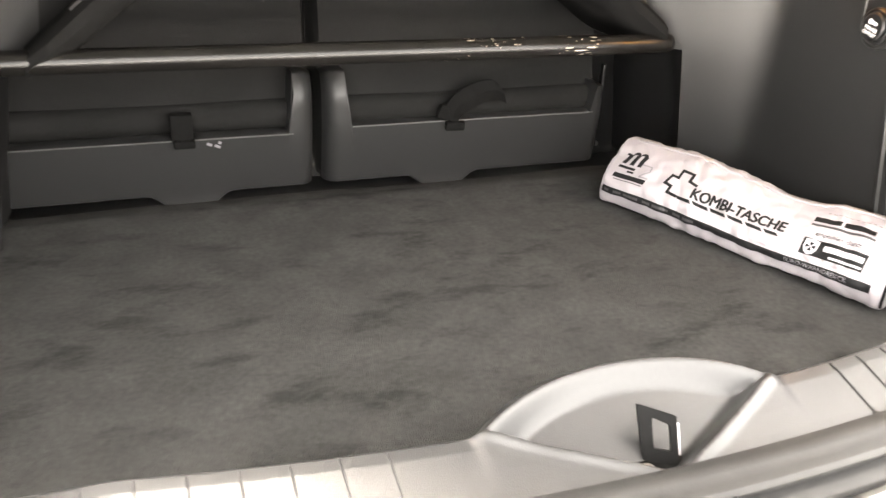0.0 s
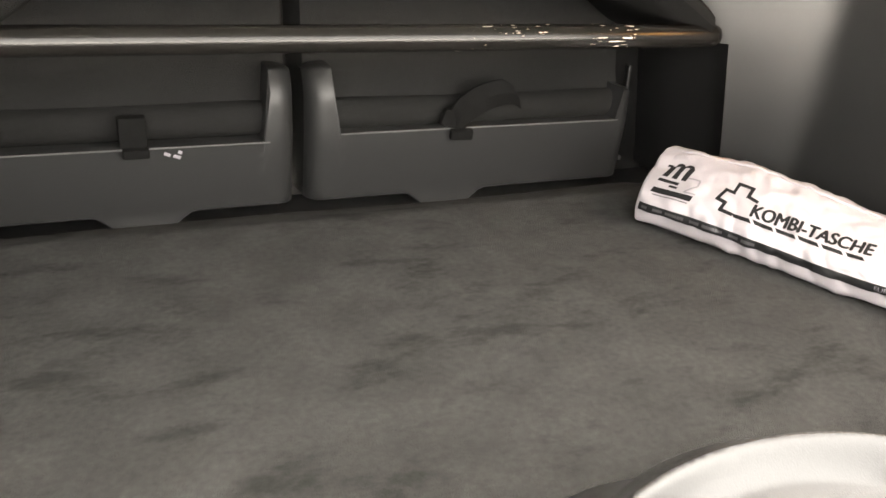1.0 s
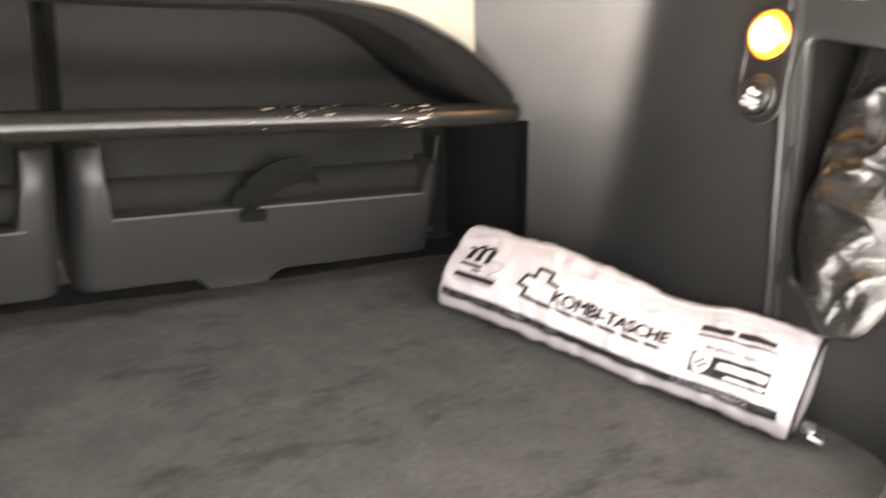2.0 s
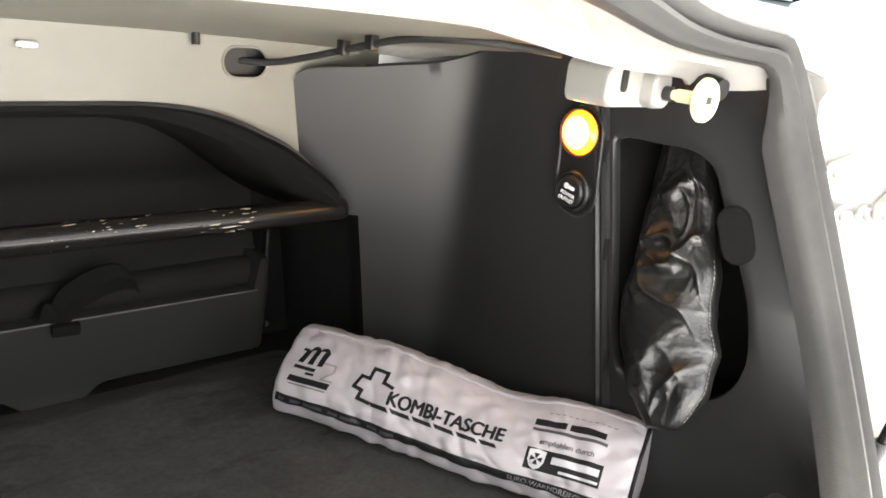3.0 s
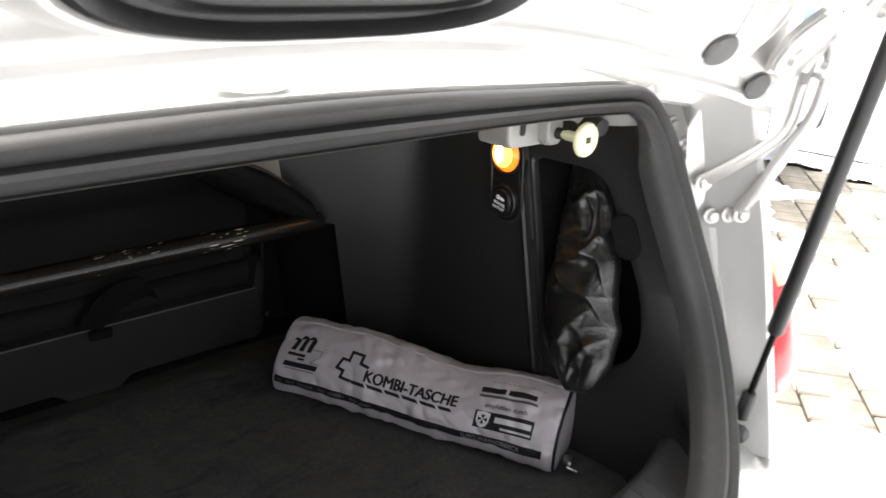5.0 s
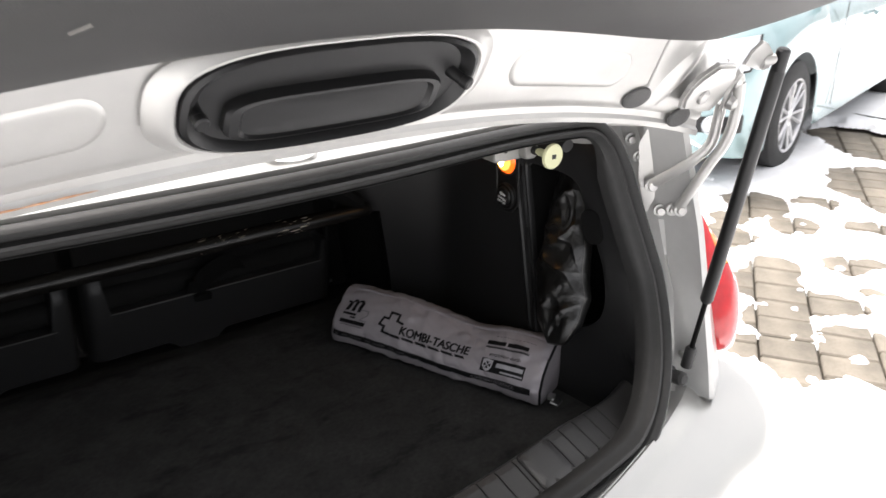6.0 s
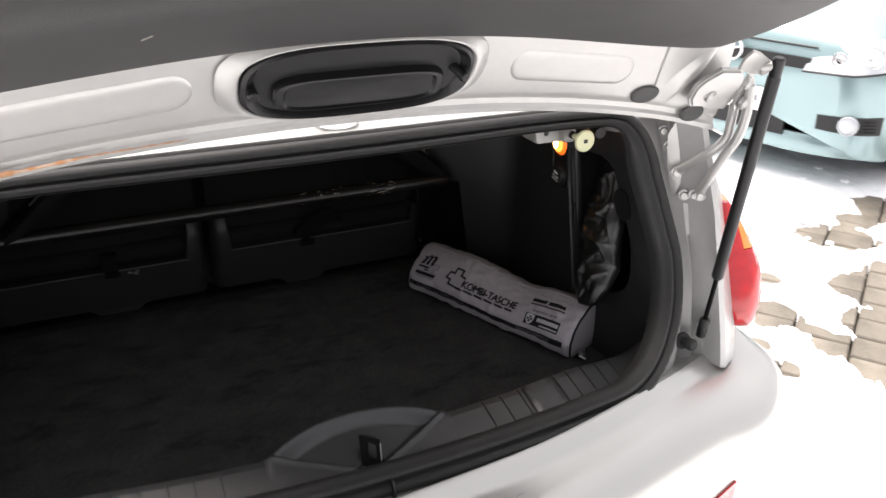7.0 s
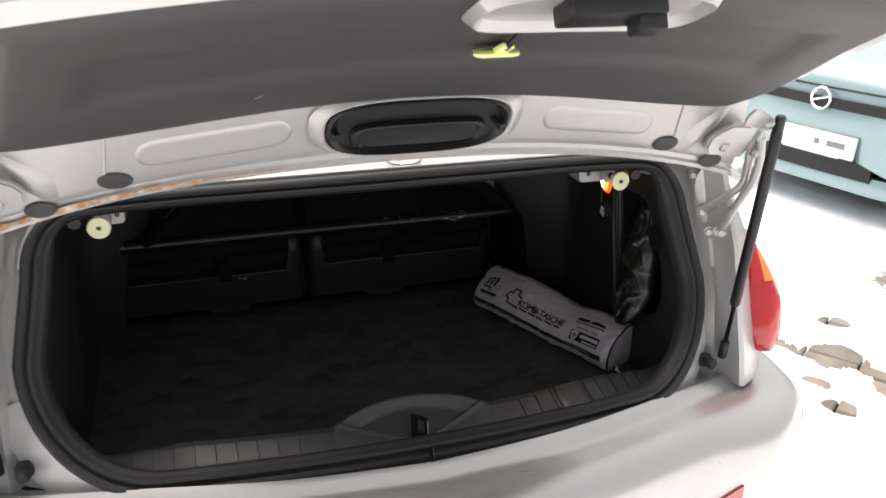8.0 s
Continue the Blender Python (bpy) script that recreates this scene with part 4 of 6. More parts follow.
def lid_normal(x, v):
    a, b = lid_point(x + 0.01, v) - lid_point(x - 0.01, v), trim_edge(x) - lid_edge(x)
    n = a.cross(b).normalized()
    return n if n.y < 0 else -n


skin = []
for x in np.linspace(-LID_W, LID_W, 61):
    n = lid_normal(x, 0.3)
    row = [lid_point(x, 0.0) - n * 0.020, lid_point(x, -0.03) - n * 0.006, lid_point(x, -0.03) + n * 0.004, lid_point(x, 0.03) + n * 0.004, lid_point(x, 0.06) - n * 0.001, lid_point(x, 0.13) - n * 0.002,
           lid_point(x, 0.17) + n * 0.002, lid_point(x, 0.25) + n * 0.003]
    row += [lid_point(x, v) + n * 0.003 for v in (0.4, 0.6, 0.8, 1.0, 1.08)]
    row += [tapered(trim_edge(x).lerp(lid_rear(x), s), s * 1.02) - n * 0.004 for s in (0.15, 0.5, 1.0)]
    skin.append(row)
lid = part("boot_lid", loft(skin), INNER_PAINT, car, "silver painted inner side of the raised boot lid")
outer = []
for x in np.linspace(-LID_W - 0.01, LID_W + 0.01, 41):
    a, b, c = lid_edge(x), trim_edge(x), lid_rear(x)
    mid, c = tapered(b.lerp(c, 0.5), 0.5), tapered(c, 1)
    outer.append([a + Vector((0, 0.006, 0.012)), a + Vector((0, 0.030, 0.030)), b + Vector((0, 0.05, 0.08)), mid + Vector((0, 0.035, 0.085)), c + Vector((0, -0.005, 0.06)), c + Vector((0, -0.02, 0.02)), c + Vector((0, -0.01, 0.0))])
part("outer_skin", loft(outer), SILVER, lid, "silver outer skin of the boot lid")


def trim_point(x, s):
    """The moulded black inner trim of the lid: a bulged sheet from its front edge to the lid's end."""
    a, b = trim_edge(x), lid_rear(x)
    edge = min(s / 0.03 + 0.15, (1 - s) / 0.06, (TRIM_W - abs(x)) / 0.03, 1)
    edge = math.sin(max(0, edge) * math.pi / 2)
    inside = max(0, min(1, (0.54 - abs(x)) / 0.05, (s - 0.46) / 0.06, (0.80 - s) / 0.06))
    inside = inside * inside * (3 - 2 * inside)
    corner = max(0, abs(x) - TRIM_W + 0.10) / 0.10
    s = s + (1 - s) * 0.07 * corner ** 3
    p = tapered(a.lerp(b, s), s)
    return p + Vector((0, -0.35, -0.93)) * (0.010 * edge + 0.008 * math.sin(math.pi * min(1, s * 1.5)) - 0.010 * inside)


trim_rows = [[trim_point(x, s) for s in np.concatenate([np.linspace(0, 0.06, 6), np.linspace(0.09, 0.95, 40), np.linspace(0.96, 1.0, 4)])] for x in np.concatenate([np.linspace(-TRIM_W, -TRIM_W + 0.03, 6), np.linspace(-TRIM_W + 0.05, TRIM_W - 0.05, 61), np.linspace(TRIM_W - 0.03, TRIM_W, 6)])]
part("lid_trim", loft(trim_rows), LID_PLASTIC, lid, "dark grey moulded plastic trim inside the boot lid")
# latch recess at the lid's end, with the latch in it
latch_o = []
for s in (1.0, 0.93, 0.86, 0.0):
    latch_o.append([trim_point(0.055 + x * s, 0.945 + y * s) + Vector((0, -0.35, -0.93)) * (0.001 + 0.010 * (s in (0.93,))) for x, y in [(0.165 * math.copysign(abs(math.cos(a)) ** 0.5, math.cos(a)), 0.16 * math.copysign(abs(math.sin(a)) ** 0.5, math.sin(a)) if math.sin(a) < 0 else 0.04 * math.sin(a)) for a in np.linspace(0, 2 * math.pi, 41)[:-1]]])
part("latch_recess", loft(latch_o, False, True), INNER_PAINT, lid, "silver painted recess round the lid latch")
base = trim_point(0.06, 0.935) + Vector((0, -0.35, -0.93)) * 0.010
part("latch", joined(block(base, (0.10, 0.05, 0.022), 0.005, pose(0, 0, 0, -22)), block(base + Vector((0.035, -0.01, -0.012)), (0.03, 0.03, 0.02), 0.004, pose(0, 0, 0, -22))), BLACK_PLASTIC, lid, "black lid latch")
# emergency pull
OUT = Vector((0, -0.35, -0.93))
lean = pose(0, 0, 0, -20)
bar_ends = [trim_point(0.006 + d, 0.580) + OUT * 0.011 for d in (-0.033, -0.030, -0.022, 0, 0.022, 0.030, 0.033)]
part("pull_handle", joined(loft([[p + Vector((0, 0.012 * w * math.cos(a), 0)) + OUT * 0.0055 * w * math.sin(a) for a in np.linspace(0, 2 * math.pi, 14, endpoint=False)] for p, w in zip(bar_ends, (0.3, 0.75, 1, 1, 1, 0.75, 0.3))], False, True),
            block(trim_point(0.008, 0.614) + OUT * 0.012, (0.017, 0.036, 0.007), 0.003, lean)), GLOW_PLASTIC, lid, "pale yellow-green emergency release pull with a wide bar")
part("pull_cord", tube([trim_point(0.008, 0.630) + OUT * 0.014, trim_point(0.010, 0.655) + OUT * 0.012, trim_point(0.018, 0.675) + OUT * 0.004], 0.004, 8), BLACK_PLASTIC, lid)

# grip pocket
def strip_pose(x, v, lift=0.0):
    n = lid_normal(x, v)
    return facing(lid_point(x, v) + n * lift, n, trim_edge(x) - lid_edge(x))


def superoval(w, h, k=0.62, n=48):
    return [(w / 2 * math.copysign(abs(math.cos(a)) ** k, math.cos(a)), h / 2 * math.copysign(abs(math.sin(a)) ** k, math.sin(a))) for a in np.linspace(0, 2 * math.pi, n, endpoint=False)]


gm = strip_pose(0.008, 0.555, 0.004)
grip = part("grip_pocket", loft([[gm @ Vector((x * s, y * s, h)) for x, y in superoval(0.304, 0.112, 0.66)] for s, h in ((1.0, -0.004), (1.0, 0.010), (0.965, 0.013), (0.93, 0.010), (0.89, 0.003), (0.4, 0.001), (0.0, 0.001))], False, True), BLACK_PLASTIC, lid, "black plastic grip pocket in the lid")
part("pressed_rim", loft([[gm @ Vector((x * s, y * s, h)) for x, y in superoval(0.304, 0.112, 0.66)] for s, h in ((1.01, 0.006), (1.03, 0.009), (1.06, 0.009), (1.10, 0.005), (1.16, 0.0), (1.18, -0.003))], False, True), INNER_PAINT, lid, "pressed rim round the grip pocket")
part("grip_lip", loft([[gm @ Vector((x * s, y * s - 0.014, h)) for x, y in superoval(0.225, 0.050, 0.45)] for s, h in ((1.0, 0.0), (1.0, 0.010), (0.97, 0.014), (0.90, 0.015), (0.86, 0.011), (0.0, 0.008))], False, True), BLACK_PLASTIC, grip, "moulded grip edge")
for x in (-0.132, 0.131):
    m = strip_pose(x, 0.63, 0.0)
    part("stop_pin", turned(((0.0085, -0.002), (0.0085, 0.006), (0.0062, 0.008), (0.0062, 0.026), (0.0070, 0.027), (0.0070, 0.034), (0.0055, 0.0355), (0, 0.0355)), m @ pose(0, 0, 0, 0, 18 if x > 0 else 4, 0), 18), BLACK_PLASTIC, grip, "black rubber stop pin")
# pressed panels and plugs
for s in (-1, 1):
    boss = []
    for grow, high in ((0.006, 0.0005), (0.003, 0.0035), (0.0, 0.0048), (-0.003, 0.0052), (-0.010, 0.0051)):
        ring = []
        for x, y in rounded(0.228 + 2 * grow, 0.048 + 2 * grow, 0.0235 + grow, 6):
            px, v = LID_X + s * ((0.338 if s < 0 else 0.326) + x), 0.60 + y / 0.140
            ring.append(lid_point(px, v) + lid_normal(px, 0.6) * high)
        boss.append(ring)
    part("pressed_panel", loft(boss, False, True, caps=True), INNER_PAINT, lid, "pressed panel in the sheet metal")
    seam = [lid_point(LID_X + s * (0.494 + 0.018 * (1 - v)), v) + lid_normal(s * 0.52, v) * 0.003 for v in (0.36, 0.6, 0.85, 1.0)]
    part("pressed_line", tube(seam, 0.0024, 6), INNER_PAINT, lid)
    for x, v, w in ((0.491, 0.30, 0.054), (0.606, 0.13, 0.049)):
        px = LID_X + s * x
        part("hole_plug", turned(((0, 0.0035), (0.6, 0.0033), (0.9, 0.0024), (1.0, 0.0)), facing(lid_point(px, v) + lid_normal(px, v) * 0.005, lid_normal(px, v), (0, -0.6, 0.8)) @ Matrix.Diagonal((w / 2, w * 0.33, 1, 1)), 24), LID_PLASTIC, lid, "dark grey oval hole plug")
# pressed ridge that runs up to the hinge corner
for s in (-1, 1):
    ridge = []
    for k, t in enumerate(np.linspace(0, 1, 14)):
        x, v = 0.562 + 0.070 * t ** 1.4, 0.22 + 0.76 * t
        wide, high = 0.004 + 0.022 * math.sin(math.pi * min(1, 0.12 + t * 0.8)), 0.010 * math.sin(math.pi * min(1, 0.05 + t * 0.9))
        n = lid_normal(s * x, v)
        ridge.append([lid_point(s * (x + wide * q), v) + n * (0.0025 + high * (1 - q * q) ** 1.5) for q in (-1, -0.7, -0.35, 0, 0.35, 0.7, 1)])
    part("pressed_ridge", loft(ridge), INNER_PAINT, lid)
# rusty fold at the lid's front edge
rust = []
for x in np.linspace(-0.67, -0.20, 120):
    n, v = lid_normal(x, 0.1), 0.045 + 0.010 * noise.noise((x * 14, 0.3, 2.2))
    wide = max(0.004, 0.036 + 0.036 * noise.noise((x * 22, 1.7, 0.4)) + 0.022 * noise.noise((x * 70, 4.1, 0.9))) * blend(x, (-0.67, -0.55, -0.34, -0.20), (1.2, 1.0, 0.8, 0.1))
    rust.append([lid_point(x, v + wide * q) + n * (0.0056 + 0.0012 * (1 - q * q)) for q in (-1, -0.4, 0.4, 1)])
part("rust_streak", loft(rust), RUST, lid, "brown rust along the folded edge")
part("trim_scratch", tube([trim_point(-0.287, 0.37) + Vector((0, -0.001, -0.003)), trim_point(-0.279, 0.39) + Vector((0, -0.001, -0.003))], 0.0006, 6), THREAD, lid, "pale scratch on the trim")

# ---- hinges and gas struts ----
for s in (1, -1):
    sx = lambda pts: [(s * x, y, z) for x, y, z in pts]
    base = part("lid_hinge", slab([(0.0, -0.075), (0.045, -0.07), (0.05, -0.04), (0.028, 0.02), (0.030, 0.075), (0.008, 0.085), (-0.012, 0.06), (-0.020, 0.0), (-0.018, -0.06)], facing((s * 0.696, 0.192, 1.030), (s * -0.72, -0.69, 0), (0, 0.3, 0.95)), 0.004, 0.001), INNER_PAINT, car, "silver painted four-bar lid hinge")
    for x, y, z in ((0.690, 0.236, 1.084), (0.688, 0.214, 1.060), (0.699, 0.168, 0.977), (0.706, 0.148, 0.983), (0.683, 0.178, 1.020), (0.703, 0.130, 0.988)):
        part("hinge_bolt", turned(((0, 0.009), (0.006, 0.009), (0.007, 0.007), (0.0072, 0.003), (0.011, 0.002), (0.011, -0.004)), facing((s * x, y, z), (s * -0.55, -0.83, 0)), 16), INNER_PAINT, base)
    part("hinge_arm", tube(smooth_line(sx([(0.684, 0.180, 1.022), (0.690, 0.150, 1.045), (0.700, 0.118, 1.075), (0.712, 0.098, 1.105), (0.712, 0.092, 1.142), (0.708, 0.086, 1.172)]), 6), 0.0085, 12), INNER_PAINT, base, "curved hinge arm")
    part("hinge_arm", tube(smooth_line(sx([(0.703, 0.134, 0.991), (0.703, 0.110, 1.035), (0.709, 0.092, 1.075), (0.716, 0.074, 1.115), (0.719, 0.067, 1.160), (0.713, 0.064, 1.206)]), 6), 0.0085, 12), INNER_PAINT, base, "curved hinge arm")
    flip_pts = lambda pts: [(s * x, y) for x, y in (pts if s > 0 else pts[::-1])]
    lean_out, lean_up = (s * 0.05, -0.85, -0.53), (0, -0.53, 0.85)
    part("lid_bracket_plate", slab(flip_pts([(-0.042, 0.001), (-0.044, 0.026), (-0.034, 0.042), (-0.008, 0.060), (0.040, 0.052), (0.058, 0.030), (0.066, -0.010), (0.056, -0.040), (0.030, -0.036), (0.000, -0.024), (-0.030, -0.018)]),
         facing((s * 0.634, 0.078, 1.196), lean_out, lean_up), 0.010, 0.004), INNER_PAINT, base, "pressed hinge plate on the lid")
    part("strut_tab", slab(flip_pts([(-0.060, 0.006), (-0.064, 0.030), (-0.055, 0.046), (-0.034, 0.038), (0.006, 0.014), (0.014, 0.004), (0.013, -0.008), (0.004, -0.014), (-0.012, -0.010), (-0.036, -0.002)]),
         facing((s * 0.680, 0.010, 1.248), lean_out, lean_up), 0.004, 0.0015), INNER_PAINT, base, "sheet metal tab that holds the strut's top")
    part("hinge_link", slab(flip_pts([(-0.010, 0.040), (0.010, 0.034), (0.020, 0.018), (0.020, -0.016), (0.010, -0.034), (-0.010, -0.034), (-0.022, -0.018), (-0.022, 0.012)]), facing((s * 0.711, 0.078, 1.190), (s * 0.3, -0.9, -0.3), (0, -0.3, 0.9)), 0.005, 0.002), INNER_PAINT, base, "riveted hinge link")
    for x, y, z in ((0.635, 0.069, 1.194), (0.711, 0.066, 1.208), (0.713, 0.070, 1.174), (0.680, 0.007, 1.248)):
        part("hinge_rivet", turned(((0, 0.008), (0.006, 0.008), (0.008, 0.006), (0.012, 0.003), (0.0125, -0.006)), facing((s * x, y, z), (s * 0.3, -0.88, -0.35)), 16), INNER_PAINT, base)
    low, top = Vector((s * 0.715, 0.084, 0.725)), Vector((s * 0.686, -0.012, 1.256))
    way = (top - low).normalized()
    strut = part("gas_strut", tube([low + way * 0.126, low + way * 0.131, low + way * 0.520, low + way * 0.525], 0.0108, 18, taper=[0.8, 1, 1, 0.8]), BLACK_PLASTIC, car, "black gas strut that holds the lid up")
    part("strut_rod", tube([low + way * 0.01, low + way * 0.135], 0.0045, 12), STRIKER_BLACK, strut, "thin dark steel piston rod")
    part("strut_end", tube([low - way * 0.014, low - way * 0.012, low + way * 0.026, low + way * 0.030], 0.0098, 16, taper=[0.7, 1, 1, 0.7]), BLACK_PLASTIC, strut)
    part("strut_end", tube([top - way * 0.032, top - way * 0.028, top + way * 0.010, top + way * 0.013], 0.0098, 16, taper=[0.7, 1, 1, 0.7]), BLACK_PLASTIC, strut)
    part("ball_stud", tube([low, low + Vector((s * 0.018, 0.022, -0.002))], 0.0085, 14), GALVANISED, strut)
    part("ball_stud", tube([top, top + Vector((s * -0.016, 0.016, -0.006))], 0.007, 14), INNER_PAINT, strut)
    part("stop_buffer", turned(((0, 0.030), (0.008, 0.029), (0.012, 0.024), (0.012, 0.008), (0.010, 0.006), (0.010, 0.0), (0.016, -0.002), (0.017, -0.008)), facing((s * 0.676, 0.085, 0.709), (s * -0.05, -0.98, 0.2)), 20), RUBBER, car, "black rubber lid stop on the jamb")

# ---- first-aid bag ----
BAG_O, BAG_A, BAG_N = Vector((0.362, 0.670, FLOOR + 0.002)), Vector((0.388, -0.922, 0)).normalized(), Vector((0.922, 0.388, 0)).normalized()
BAG_L = 0.452
SECTION = smooth_line([(-0.006, 0.001, 0), (-0.018, 0.018, 0), (-0.018, 0.042, 0), (0.004, 0.074, 0), (0.036, 0.100, 0), (0.066, 0.106, 0), (0.094, 0.090, 0), (0.108, 0.055, 0), (0.104, 0.018, 0), (0.088, 0.002, 0), (0.045, 0.0, 0)], 6, True)
LENGTHS = [0.0]
for a, b in zip(SECTION, SECTION[1:]):
    LENGTHS.append(LENGTHS[-1] + (b - a).length)
CREASE = LENGTHS[12]


def bag_point(s, w, lift=0.0):
    """A place on the bag's skin: s along it, w round it from the front crease upwards."""
    g = w + CREASE
    d, h = blend(g, LENGTHS, [p.x for p in SECTION]), blend(g, LENGTHS, [p.y for p in SECTION])
    d2, h2 = blend(g + 0.004, LENGTHS, [p.x for p in SECTION]), blend(g + 0.004, LENGTHS, [p.y for p in SECTION])
    nd, nh = -(h2 - h), d2 - d
    size = math.hypot(nd, nh) or 1
    nd, nh = nd / size, nh / size
    end = max(0.0, min(1.0, min(s + 0.004, BAG_L + 0.004 - s) / 0.024))
    shrink = 0.84 + 0.16 * math.sqrt(1 - (1 - end) ** 2)
    tall = 0.90 + 0.07 * math.exp(-((s - 0.10) / 0.07) ** 2) - 0.07 * math.exp(-((s - 0.28) / 0.06) ** 2) + 0.05 * math.exp(-((s - 0.42) / 0.06) ** 2)
    fold = 0.0030 * noise.noise((s * 12, w * 10, 2.2)) + 0.0012 * noise.noise((s * 45, w * 30, 7.1)) - 0.0016 * max(0, 0.25 - abs(noise.noise((s * 26 + w * 22, w * 16 - s * 9, 1.0))))  / 0.25
    gather = 0.5 + 0.5 * noise.noise((s * 9, 4.0, 1.0))
    fold += 0.0030 * gather * noise.noise((s * 75 + w * 18, w * 14, 3.3)) + 0.0020 * noise.noise((s * 38 - w * 60, w * 34 + s * 20, 9.4)) - 0.0022 * math.exp(-((w + 0.003) / 0.004) ** 2) * (0.5 + noise.noise((s * 30, 0.0, 6.0)))
    d, h = 0.048 + (d - 0.048) * shrink + nd * (fold + lift), h * tall * (0.86 + 0.14 * shrink / 1.0) + nh * (fold + lift)
    return BAG_O + BAG_A * s + BAG_N * d + Vector((0, 0, max(0.0, h)))


bag = thing("first_aid_bag", BAG_O + BAG_A * 0.23 + BAG_N * 0.05, "silver-grey nylon first-aid bag with black print on the boot carpet", "bag")
rows = [[bag_point(s, g - CREASE) for g in np.linspace(0, LENGTHS[-1], 120)] for s in np.concatenate([np.linspace(-0.004, 0.020, 12), np.linspace(0.023, BAG_L - 0.023, 190), np.linspace(BAG_L - 0.020, BAG_L + 0.004, 12)])]
mid0, mid1 = sum((Vector(p) for p in rows[0]), Vector()) / 120, sum((Vector(p) for p in rows[-1]), Vector()) / 120
rows = [[mid0.lerp(p, k) - BAG_A * 0.004 * (1 - k) for p in rows[0]] for k in (0, 0.5, 0.85)] + rows + [[mid1.lerp(p, k) + BAG_A * 0.004 * (1 - k) for p in rows[-1]] for k in (0.85, 0.5, 0)]
part("cover", loft(rows, False, True), SILVER_CLOTH, bag)


def printed(bm, s0, w0):
    """Lays flat artwork (x along the bag, y up its face) onto the bag's skin."""
    for v in bm.verts:
        v.co = bag_point(s0 + v.co.x, w0 + v.co.y, 0.0007 + v.co.z)
    return bm


def sheet(x0, x1, y0, y1, slant=0.0, nx=12, ny=3):
    return loft([[(x + slant * (y - y0), y, 0) for y in np.linspace(y0, y1, ny)] for x in np.linspace(x0, x1, nx)])


def artwork(name, bm, s0, w0, mat, label=""):
    return part(name, printed(bm, s0, w0), mat, bag, label, True, False)


# bold word with its row of dashes, and the outlined cross
word = joined(*[lettering("KOMBI-TASCHE", 0.0250, Matrix.Translation((dx, dy, 0)), 0.0) for dx, dy in ((-0.0012, 0), (-0.0004, 0), (0.0004, 0), (0.0012, 0), (0, 0.0007), (0, -0.0007))])
bmesh.ops.triangulate(word, faces=word.faces)
bmesh.ops.subdivide_edges(word, edges=[e for e in word.edges if e.calc_length() > 0.008], cuts=1)
bmesh.ops.scale(word, vec=(0.150 / max(v.co.x * 2 for v in word.verts), 1, 1), verts=word.verts)
for v in word.verts:
    v.co.y += 0.045 * v.co.x
artwork("lettering", word, 0.230, 0.0335, PRINT, "black printed bag name")
for k in range(6):
    artwork("dash", sheet(0, 0.0250 if k < 5 else 0.020, 0, 0.0052, -0.9), 0.138 + 0.0287 * k, 0.0135 + 0.0011 * k, PRINT)
cross = [(0.133, 0.0165), (0.117, 0.018), (0.1195, 0.0285), (0.108, 0.0305), (0.113, 0.046), (0.1235, 0.0460), (0.1245, 0.060), (0.1435, 0.060), (0.1435, 0.0465), (0.1555, 0.0445)]
for (xa, ya), (xb, yb) in zip(cross, cross[1:]):
    d = Vector((xb - xa, yb - ya, 0)).normalized() * 0.0024
    n = Vector((-d.y, d.x, 0))
    a, b = Vector((xa, ya, 0)) - d, Vector((xb, yb, 0)) + d
    artwork("cross_line", loft([[a.lerp(b, t) - n, a.lerp(b, t) + n] for t in np.linspace(0, 1, 6)]), 0.0, 0.0, PRINT)
# maker's mark as plain shapes and bars
for k in range(3):
    artwork("mark_stroke", sheet(0, 0.0080, 0, 0.021, 0.18), 0.019 + 0.0140 * k, 0.0425, PRINT)
    if k < 2:
        arch = [[(0.0055 + 0.0095 * (1 - math.cos(a)) * 0.82 + 0.18 * 0.02, 0.018 + r * 0.0095 * math.sin(a), 0) for r in (0.35, 1.0)] for a in np.linspace(0, math.pi, 12)]
        artwork("mark_stroke", loft(arch), 0.019 + 0.0140 * k, 0.0425, PRINT)
artwork("mark_stroke", sheet(-0.004, 0.004, 0, 0.0040, 0.18), 0.021, 0.0610, PRINT)
artwork("print_bar", sheet(0, 0.030, 0, 0.0050, 0.2), 0.017, 0.0335, PRINT)
artwork("print_bar", sheet(0, 0.012, 0, 0.0038, 0.2), 0.036, 0.0275, PRINT)
artwork("print_bar", sheet(0, 0.060, 0, 0.0082, 0.25), 0.014, 0.0150, PRINT)
artwork("print_line", sheet(0, 0.054, 0, 0.0014), 0.018, 0.0112, DULL_PRINT)
for x0, y0, x1, y1 in ((0, 0.024, 0.018, 0.024), (0.018, 0.024, 0.020, 0.014), (0.020, 0.014, 0.004, 0.002), (0.004, 0.002, 0.022, 0.002)):
    a, b = Vector((x0, y0, 0)), Vector((x1, y1, 0))
    n = Vector((-(b - a).y, (b - a).x, 0)).normalized() * 0.0012
    artwork("outline_mark", loft([[a.lerp(b, t) - n, a.lerp(b, t) + n] for t in np.linspace(0, 1, 5)]), 0.056, 0.024, GREY_PRINT)
